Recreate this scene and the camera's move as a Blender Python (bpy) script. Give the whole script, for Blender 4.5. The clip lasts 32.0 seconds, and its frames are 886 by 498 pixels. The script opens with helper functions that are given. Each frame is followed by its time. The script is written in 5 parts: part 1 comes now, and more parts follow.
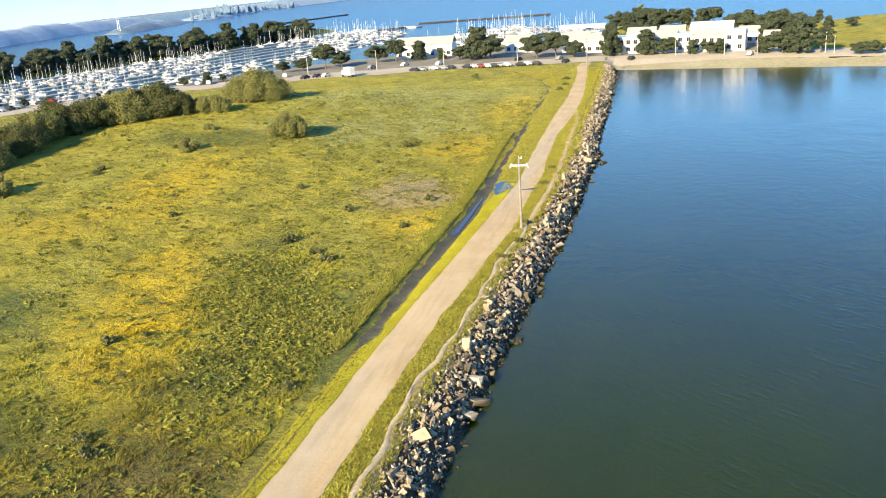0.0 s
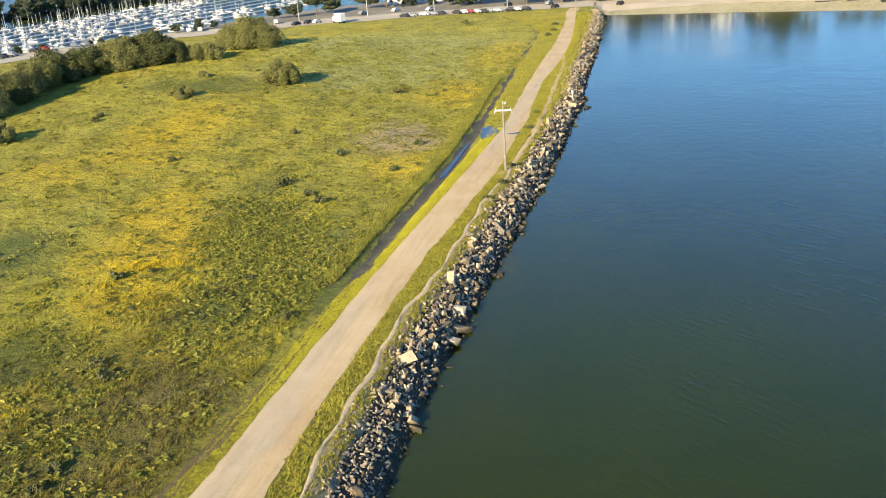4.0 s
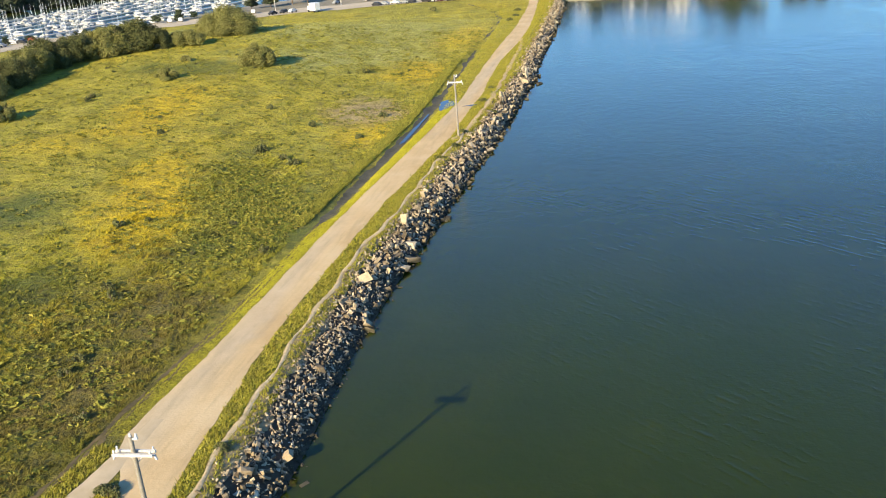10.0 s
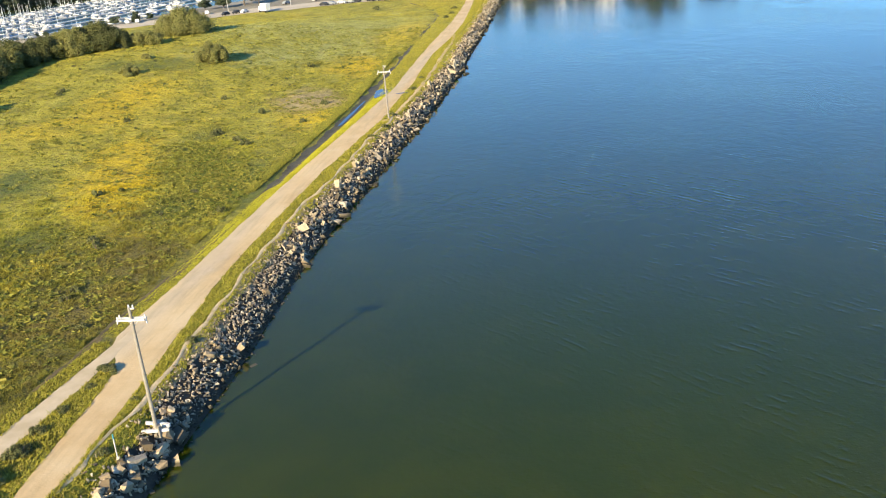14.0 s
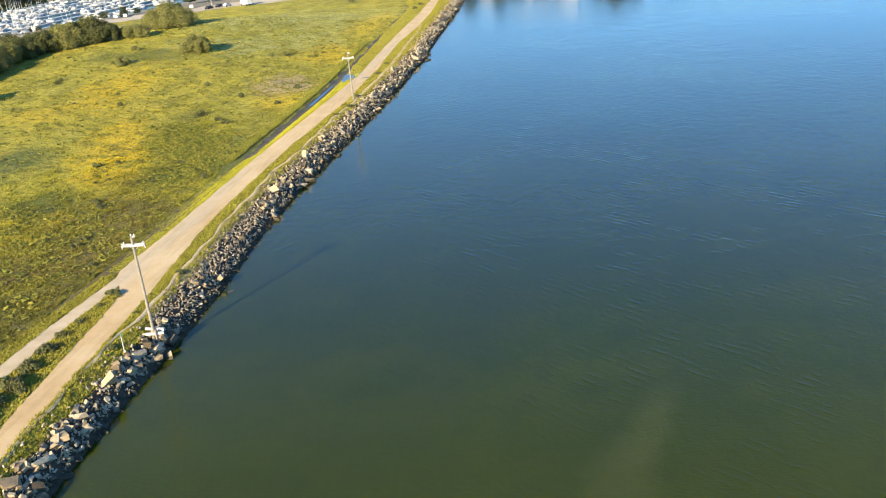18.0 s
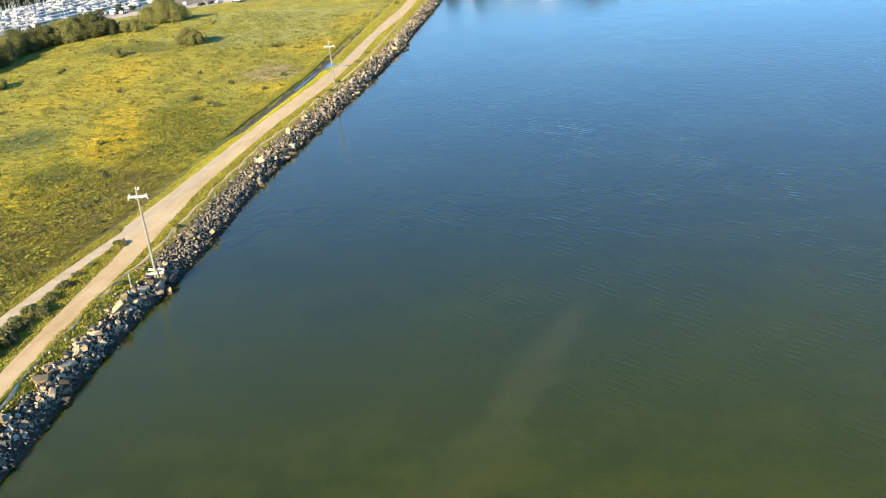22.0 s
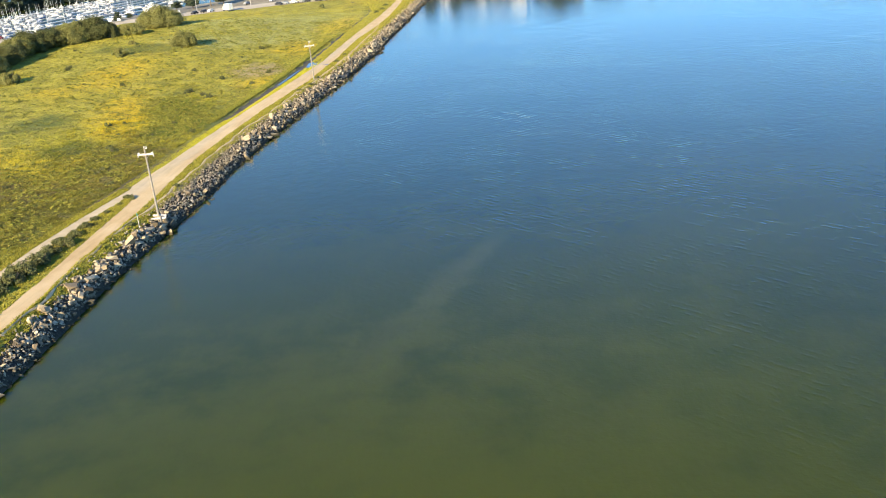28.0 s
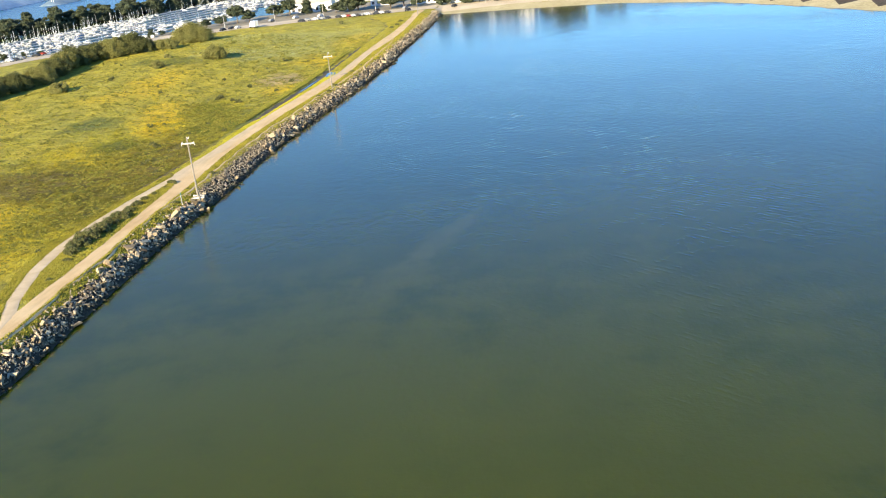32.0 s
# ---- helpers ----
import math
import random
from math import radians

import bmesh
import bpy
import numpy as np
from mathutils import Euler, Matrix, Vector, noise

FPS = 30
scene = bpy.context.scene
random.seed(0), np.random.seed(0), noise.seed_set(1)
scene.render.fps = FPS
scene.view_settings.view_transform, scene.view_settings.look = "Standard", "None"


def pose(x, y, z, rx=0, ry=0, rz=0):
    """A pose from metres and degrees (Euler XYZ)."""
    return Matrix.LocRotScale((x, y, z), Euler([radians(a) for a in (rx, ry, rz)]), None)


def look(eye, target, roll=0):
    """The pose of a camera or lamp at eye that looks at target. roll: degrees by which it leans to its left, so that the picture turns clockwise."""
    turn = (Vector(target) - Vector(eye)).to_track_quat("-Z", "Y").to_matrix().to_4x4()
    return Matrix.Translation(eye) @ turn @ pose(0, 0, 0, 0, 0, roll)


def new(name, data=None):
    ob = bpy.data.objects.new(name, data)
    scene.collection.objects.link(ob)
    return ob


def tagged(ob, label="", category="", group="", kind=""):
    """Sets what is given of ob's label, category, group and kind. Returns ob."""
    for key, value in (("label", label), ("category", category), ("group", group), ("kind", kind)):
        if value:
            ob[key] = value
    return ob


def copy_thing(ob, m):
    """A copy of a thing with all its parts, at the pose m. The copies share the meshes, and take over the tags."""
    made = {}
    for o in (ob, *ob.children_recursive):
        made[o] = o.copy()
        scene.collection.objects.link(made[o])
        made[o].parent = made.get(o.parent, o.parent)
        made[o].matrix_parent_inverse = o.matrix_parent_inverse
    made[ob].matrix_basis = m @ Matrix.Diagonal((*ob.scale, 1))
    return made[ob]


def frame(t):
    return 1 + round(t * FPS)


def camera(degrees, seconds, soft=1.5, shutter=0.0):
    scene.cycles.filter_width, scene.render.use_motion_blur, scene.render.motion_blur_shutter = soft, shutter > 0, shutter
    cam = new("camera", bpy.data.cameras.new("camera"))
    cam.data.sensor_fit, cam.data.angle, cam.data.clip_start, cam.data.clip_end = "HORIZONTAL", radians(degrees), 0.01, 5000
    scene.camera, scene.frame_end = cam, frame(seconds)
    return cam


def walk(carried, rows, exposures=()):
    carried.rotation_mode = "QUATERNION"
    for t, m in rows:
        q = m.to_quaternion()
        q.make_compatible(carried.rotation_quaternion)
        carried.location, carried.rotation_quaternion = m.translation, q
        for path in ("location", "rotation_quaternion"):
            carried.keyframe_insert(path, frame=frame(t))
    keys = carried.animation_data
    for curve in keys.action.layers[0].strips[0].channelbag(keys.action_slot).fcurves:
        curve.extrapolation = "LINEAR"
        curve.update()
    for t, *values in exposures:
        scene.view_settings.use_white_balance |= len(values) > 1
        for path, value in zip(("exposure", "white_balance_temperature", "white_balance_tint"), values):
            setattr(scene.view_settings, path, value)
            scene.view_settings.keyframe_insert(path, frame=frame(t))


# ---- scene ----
cam = camera(51.81, 32.0, soft=1.05)
PATH = [
    (0, (13.87, -12.38, 31.38), (9.039, 6.128, 25.530), -3.85),
    (0.5, (13.84, -12.39, 31.06), (8.903, 6.166, 25.481), -4.06),
    (1, (14.12, -12.91, 30.69), (9.199, 5.235, 23.879), -4.73),
    (1.5, (14.83, -13.72, 30.72), (9.920, 4.211, 23.344), -5.07),
    (2, (15.81, -14.51, 31.22), (10.902, 2.479, 21.882), -5.76),
    (2.5, (16.26, -14.92, 31.96), (11.561, 0.919, 20.694), -5.05),
    (3, (16.07, -15.44, 32.82), (11.523, 0.796, 22.060), -3.94),
    (3.5, (15.75, -16.43, 32.68), (11.107, 1.659, 25.522), -3.21),
    (5.5, (16.84, -19.81, 31.45), (12.111, -1.610, 24.650), -4.84),
    (6, (17.28, -20.51, 31.67), (12.521, -2.306, 24.882), -4.41),
    (6.5, (17.38, -21.18, 31.68), (12.659, -2.960, 24.924), -3.89),
    (7, (17.68, -21.90, 31.72), (12.976, -3.665, 24.995), -3.90),
    (7.5, (18.22, -22.62, 31.91), (13.521, -4.366, 25.222), -3.95),
    (8, (19.03, -23.91, 32.03), (14.348, -5.645, 25.365), -4.21),
    (8.5, (19.82, -26.04, 32.12), (15.242, -7.774, 25.374), -4.35),
    (9, (20.66, -28.12, 32.07), (16.184, -9.861, 25.248), -4.49),
    (9.5, (21.36, -29.91, 32.41), (16.973, -11.687, 25.422), -4.59),
    (10, (22.11, -31.42, 32.67), (17.790, -13.252, 25.521), -4.70),
    (10.5, (23.10, -33.74, 32.92), (18.883, -15.579, 25.692), -4.73),
    (11, (24.58, -37.17, 33.34), (20.626, -18.919, 26.168), -4.66),
    (11.5, (26.00, -40.27, 34.00), (22.151, -21.962, 26.933), -4.58),
    (12, (27.24, -42.74, 34.47), (23.470, -24.524, 27.114), -5.00),
    (12.5, (28.32, -44.95, 34.74), (24.622, -26.767, 27.289), -5.11),
    (13, (29.11, -46.65, 34.78), (25.457, -28.422, 27.404), -5.23),
    (13.5, (29.68, -48.32, 34.82), (26.121, -30.034, 27.532), -5.27),
    (14, (30.44, -50.37, 34.81), (26.944, -32.066, 27.547), -5.13),
    (14.5, (31.37, -52.48, 34.99), (27.951, -34.170, 27.705), -5.13),
    (16.5, (35.60, -61.05, 36.33), (32.297, -42.798, 28.850), -5.33),
    (17, (36.71, -63.91, 36.62), (33.468, -45.648, 29.148), -5.12),
    (17.5, (37.79, -66.28, 36.82), (34.551, -48.009, 29.356), -5.38),
    (18, (38.83, -68.26, 36.81), (35.526, -50.006, 29.350), -5.83),
    (18.5, (39.51, -70.50, 36.68), (36.254, -52.205, 29.280), -5.62),
    (19, (40.21, -72.59, 36.79), (36.997, -54.272, 29.422), -5.59),
    (19.5, (41.38, -73.91, 37.09), (38.052, -55.651, 29.643), -5.59),
    (20, (42.13, -75.56, 37.02), (38.780, -57.325, 29.529), -6.06),
    (20.5, (42.65, -77.50, 37.11), (39.367, -59.247, 29.621), -6.08),
    (21, (43.27, -79.68, 36.99), (40.063, -61.374, 29.600), -5.78),
    (21.5, (44.08, -81.26, 37.04), (40.840, -62.964, 29.630), -5.91),
    (22, (44.88, -82.94, 37.11), (41.677, -64.677, 29.613), -6.17),
    (22.5, (45.93, -84.90, 37.08), (42.716, -66.643, 29.565), -6.17),
    (23, (46.49, -87.08, 36.98), (43.365, -68.774, 29.559), -6.03),
    (23.5, (47.14, -88.56, 36.86), (43.978, -70.242, 29.499), -5.88),
    (24, (47.37, -90.34, 36.58), (44.259, -71.978, 29.293), -5.89),
    (24.5, (48.02, -91.62, 37.02), (44.882, -73.288, 29.670), -5.86),
    (25, (48.62, -93.62, 36.69), (45.465, -75.269, 29.384), -6.19),
    (25.5, (49.18, -95.57, 36.57), (46.024, -77.186, 29.347), -6.22),
    (27.5, (52.03, -102.91, 36.69), (48.990, -84.488, 29.522), -5.88),
    (28, (53.13, -105.78, 37.24), (50.170, -87.360, 30.037), -5.54),
    (28.5, (54.54, -109.42, 37.47), (51.654, -90.974, 30.300), -5.50),
    (29, (55.98, -113.25, 38.19), (52.913, -94.770, 31.175), -5.29),
    (29.5, (57.12, -116.50, 38.57), (53.887, -98.043, 31.581), -5.71),
    (30, (58.03, -119.17, 38.34), (54.666, -100.717, 31.403), -5.89),
    (30.5, (58.87, -121.00, 38.42), (55.402, -102.582, 31.437), -5.94),
    (31, (59.60, -122.64, 38.61), (56.100, -104.271, 31.518), -6.05),
    (31.5, (59.83, -124.57, 38.56), (56.343, -106.146, 31.610), -5.92),
    (32, (59.97, -126.60, 38.31), (56.547, -108.108, 31.498), -6.01),
]
walk(cam, [(t, look(eye, target, roll)) for t, eye, target, roll in PATH], exposures=[(0, 0.92), (0.5, 0.76), (1, 0.48), (1.5, 0.41), (2, 0.48), (2.5, 0.67), (3, 0.82), (3.5, 0.79), (7, 0.71), (13, 0.83), (17, 0.93), (22, 0.99), (32, 1.00)])

# ---- world and sun ----
SUN_DIR = Vector((0.385, 0.923, -0.415)).normalized()
sun_data = bpy.data.lights.new("sun", "SUN")
sun_data.energy, sun_data.angle, sun_data.color = 5.7, radians(0.8), (1.0, 0.83, 0.53)
sun = new("sun", sun_data)
sun.rotation_mode = "QUATERNION"
sun.rotation_quaternion = SUN_DIR.to_track_quat("-Z", "Y")
world = bpy.data.worlds.new("sky")
scene.world = world
world.use_nodes = True
wt = world.node_tree
sky = wt.nodes.new("ShaderNodeTexSky")
sky.sky_type, sky.sun_disc = "NISHITA", False
sky.sun_elevation = math.asin(-SUN_DIR.z)
sky.sun_rotation = math.atan2(-SUN_DIR.x, -SUN_DIR.y)
sky.air_density, sky.dust_density, sky.ozone_density = 1.0, 0.0, 3.0
wt.nodes["Background"].inputs["Strength"].default_value = 0.12
tint = wt.nodes.new("ShaderNodeMix")
tint.data_type, tint.blend_type = "RGBA", "MULTIPLY"
tint.inputs["Factor"].default_value = 1.0
tint.inputs["B"].default_value = (0.57, 0.885, 1.19, 1)
wt.links.new(sky.outputs[0], tint.inputs["A"])
wt.links.new(tint.outputs["Result"], wt.nodes["Background"].inputs["Color"])


# ---- materials ----
class Mat:
    """A node material with a Principled shader and short helpers."""

    def __init__(self, name, rough=0.9, metal=0.0, ior=1.45):
        self.m = bpy.data.materials.new(name)
        self.m.use_nodes = True
        self.t = self.m.node_tree
        self.b = self.t.nodes["Principled BSDF"]
        self.b.inputs["Roughness"].default_value = rough
        self.b.inputs["Metallic"].default_value = metal
        self.b.inputs["IOR"].default_value = ior
        self.pos = self.t.nodes.new("ShaderNodeNewGeometry").outputs["Position"]

    def node(self, kind, **props):
        n = self.t.nodes.new(kind)
        for k, v in props.items():
            setattr(n, k, v)
        return n

    def link(self, a, b):
        self.t.links.new(a, b)

    def noise(self, scale, detail=4.0, rough=0.6, vec=None, stretch=None):
        n = self.node("ShaderNodeTexNoise")
        n.inputs["Scale"].default_value = scale
        n.inputs["Detail"].default_value = detail
        n.inputs["Roughness"].default_value = rough
        v = vec or self.pos
        if stretch:
            mp = self.node("ShaderNodeMapping")
            mp.inputs["Scale"].default_value = stretch
            self.link(v, mp.inputs["Vector"])
            v = mp.outputs[0]
        self.link(v, n.inputs["Vector"])
        return n.outputs["Fac"]

    def ramp(self, fac, stops):
        r = self.node("ShaderNodeValToRGB")
        el = r.color_ramp.elements
        while len(el) < len(stops):
            el.new(0.5)
        for e, (p, c) in zip(el, stops):
            e.position = p
            e.color = (*c, 1) if not isinstance(c, float) else (c, c, c, 1)
        self.link(fac, r.inputs["Fac"])
        return r.outputs["Color"]

    def mix(self, fac, a, b, blend="MIX"):
        n = self.node("ShaderNodeMix", data_type="RGBA", blend_type=blend)
        for sock, v in ((n.inputs["Factor"], fac), (n.inputs["A"], a), (n.inputs["B"], b)):
            if isinstance(v, (int, float)):
                sock.default_value = v
            elif isinstance(v, tuple):
                sock.default_value = (*v, 1)
            else:
                self.link(v, sock)
        return n.outputs["Result"]

    def math(self, op, *values):
        n = self.node("ShaderNodeMath", operation=op)
        for sock, v in zip(n.inputs, values):
            if isinstance(v, (int, float)):
                sock.default_value = v
            else:
                self.link(v, sock)
        return n.outputs[0]

    def color(self, c):
        if isinstance(c, tuple):
            self.b.inputs["Base Color"].default_value = (*c, 1)
        else:
            self.link(c, self.b.inputs["Base Color"])
        return self

    def bump(self, fac, dist=0.05, strength=0.6):
        n = self.node("ShaderNodeBump")
        n.inputs["Distance"].default_value = dist
        n.inputs["Strength"].default_value = strength
        self.link(fac, n.inputs["Height"])
        self.link(n.outputs[0], self.b.inputs["Normal"])
        return self

    def blob(self, cx, cy, rx, ry, turn=0.0):
        """A soft patch of ground with a ragged border: 1 in its middle, 0 outside."""
        mp = self.node("ShaderNodeMapping", vector_type="TEXTURE")
        mp.inputs["Location"].default_value = (cx, cy, 0)
        mp.inputs["Rotation"].default_value = (0, 0, radians(turn))
        mp.inputs["Scale"].default_value = (rx, ry, 1000)
        self.link(self.pos, mp.inputs["Vector"])
        ln = self.node("ShaderNodeVectorMath", operation="LENGTH")
        self.link(mp.outputs[0], ln.inputs[0])
        ad = self.node("ShaderNodeMath", operation="MULTIPLY_ADD")
        self.link(self.noise(0.16, 6, 0.62), ad.inputs[0])
        ad.inputs[1].default_value = 2.2
        self.link(ln.outputs["Value"], ad.inputs[2])
        mr = self.node("ShaderNodeMapRange")
        self.link(ad.outputs[0], mr.inputs["Value"])
        mr.inputs["From Min"].default_value, mr.inputs["From Max"].default_value = 2.25, 1.55
        return mr.outputs["Result"]


def two_tone(name, a, b, scale, rough=0.9, bump=0.0, fine=None, metal=0.0, spread=(0.35, 0.65)):
    m = Mat(name, rough, metal)
    c = m.ramp(m.noise(scale, 5), [(spread[0], a), (spread[1], b)])
    if fine:
        c = m.mix(0.35, c, m.ramp(m.noise(fine, 3), [(0.3, tuple(v * 0.55 for v in a)), (0.7, tuple(min(1, v * 1.35) for v in b))]))
    m.color(c)
    if bump:
        m.bump(m.noise(fine or scale * 6, 4), bump)
    return m.m


def per_piece(name, tones, rough=0.9, fine=3.0, bump=0.03, island=False, low_dark=False):
    """A tone for each piece (object, or island of a joined mesh), with grain on it."""
    m = Mat(name, rough)
    m.b.inputs["Specular IOR Level"].default_value = 0.25
    if island:
        rnd = m.node("ShaderNodeNewGeometry").outputs["Random Per Island"]
    else:
        rnd = m.node("ShaderNodeObjectInfo").outputs["Random"]
    n = len(tones)
    c = m.ramp(rnd, [(i / max(1, n - 1), t) for i, t in enumerate(tones)])
    g = m.noise(fine, 5, 0.7)
    c = m.mix(0.55, c, m.ramp(g, [(0.3, 0.42), (0.5, 0.9), (0.7, 1.1)]), "MULTIPLY")
    if low_dark:  # darker towards the water, with a ragged upper border
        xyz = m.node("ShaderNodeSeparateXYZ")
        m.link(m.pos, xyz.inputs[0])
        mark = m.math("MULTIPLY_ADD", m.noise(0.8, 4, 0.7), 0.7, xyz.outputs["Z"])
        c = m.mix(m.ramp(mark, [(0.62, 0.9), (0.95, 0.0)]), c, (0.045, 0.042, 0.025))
    m.color(c)
    m.bump(g, bump)
    return m.m


def field_material(name="meadow", blades=False):
    m = Mat(name, 0.95)
    big = m.noise(0.028, 5, 0.65)
    mid = m.noise(0.22, 5, 0.7)
    fine = m.noise(1.7, 4, 0.75)
    green = m.ramp(mid, [(0.30, (0.215, 0.200, 0.020)), (0.50, (0.385, 0.340, 0.031)), (0.72, (0.51, 0.435, 0.062))])
    gold = m.ramp(mid, [(0.28, (0.43, 0.325, 0.014)), (0.55, (0.63, 0.445, 0.014)), (0.8, (0.68, 0.48, 0.02))])
    c = m.mix(m.ramp(big, [(0.50, 0.0), (0.70, 0.5)]), green, gold)
    rank = m.ramp(mid, [(0.28, (0.062, 0.060, 0.009)), (0.5, (0.128, 0.116, 0.013)), (0.72, (0.22, 0.185, 0.022))])
    pale = m.ramp(mid, [(0.3, (0.27, 0.275, 0.05)), (0.55, (0.42, 0.40, 0.10)), (0.75, (0.52, 0.48, 0.17))])
    for args in PATCH_PALE:
        c = m.mix(m.math("MULTIPLY", m.blob(*args), 0.85), c, pale)
    for args in PATCH_GOLD:
        c = m.mix(m.math("MULTIPLY", m.blob(*args[:5]), args[5]), c, gold)
    dark = m.ramp(mid, [(0.3, (0.070, 0.100, 0.016)), (0.7, (0.155, 0.185, 0.028))])
    for args in PATCH_DARK:
        c = m.mix(m.math("MULTIPLY", m.blob(*args), 0.8), c, dark)
    for args in PATCH_RANK:
        c = m.mix(m.math("MULTIPLY", m.blob(*args), 0.9), c, rank)
    brown = m.ramp(mid, [(0.3, (0.34, 0.25, 0.125)), (0.7, (0.50, 0.38, 0.20))])
    for args in PATCH_BROWN:
        c = m.mix(m.math("MULTIPLY", m.blob(*args), 0.8), c, brown)
    dry = m.ramp(fine, [(0.3, (0.16, 0.115, 0.034)), (0.7, (0.30, 0.22, 0.075))])
    for args in PATCH_DRY:
        c = m.mix(m.math("MULTIPLY", m.blob(*args), 0.35), c, dry)
    # straw-coloured flecks and bunches of a darker green
    c = m.mix(m.ramp(m.noise(0.55, 5, 0.7), [(0.54, 0.0), (0.72, 0.5)]), c, dry)
    c = m.mix(m.ramp(m.noise(0.31, 6, 0.74), [(0.55, 0.0), (0.68, 0.55)]), c, dark)
    c = m.mix(0.75, c, m.ramp(fine, [(0.30, 0.45), (0.47, 0.95), (0.72, 1.15)]), "MULTIPLY")
    c = m.mix(0.6, c, m.ramp(m.noise(0.75, 6, 0.74, stretch=(0.75, 1.2, 1.0)), [(0.34, 0.36), (0.45, 0.95), (0.7, 1.18)]), "MULTIPLY")
    if blades:
        rnd = m.node("ShaderNodeNewGeometry").outputs["Random Per Island"]
        c = m.mix(1.0, c, m.ramp(rnd, [(0.0, (0.84, 0.87, 0.8)), (0.5, (1.0, 1.03, 0.95)), (1.0, (1.14, 1.12, 1.05))]), "MULTIPLY")
        m.color(c)
        return m.m
    m.color(c)
    m.bump(m.math("MULTIPLY_ADD", m.noise(0.75, 4, 0.65), 2.2, m.noise(2.6, 5, 0.75)), 0.36, 1.0)
    return m.m


PATCH_GOLD = [(-33, 59, 8, 20, 19, 1.0), (-53, 99, 7, 19, 4, 0.85), (-19, 136, 9, 13, 0, 0.8), (-17, 90, 5, 9, 0, 0.7), (-26, 28, 3.5, 5, 0, 0.4), (-22.2, 37, 2.2, 2.4, 0, 0.5), (-58, 80, 9, 9, 0, 0.6), (-30, -8, 10, 14, 0, 0.5), (-20, -30, 8, 14, 0, 0.4), (-19, 182, 6, 22, 0, 0.6)]
PATCH_PALE = [(-50, 188, 44, 34, 0), (-30, 150, 16, 16, 0), (-44, 140, 14, 12, 0)]
PATCH_RANK = [(-18, 22, 15, 27, 6), (-16, 2, 11, 16, 0), (-32, 8, 14, 14, 0)]
PATCH_DARK = [(-21.5, 60, 8, 21, 30), (-13.5, 56, 4, 12, 0), (-15.5, 4, 4, 14, 0), (-31, 34, 6, 6, 0), (-19, 46, 5, 8, 0), (-46, 52, 6, 8, 0), (-60, 128, 14, 7, 0)]
PATCH_BROWN = [(-20, 104, 8, 9, 10)]
PATCH_DRY = [(-17, 30, 5, 7, 10), (-16, 18, 4, 10, 0), (-24, 12, 6, 6, 0), (-12.2, 70, 2.5, 12, 0), (-34, 8, 8, 10, 0)]
M_FIELD = field_material()
M_BLADES = field_material("meadow_blades", True)


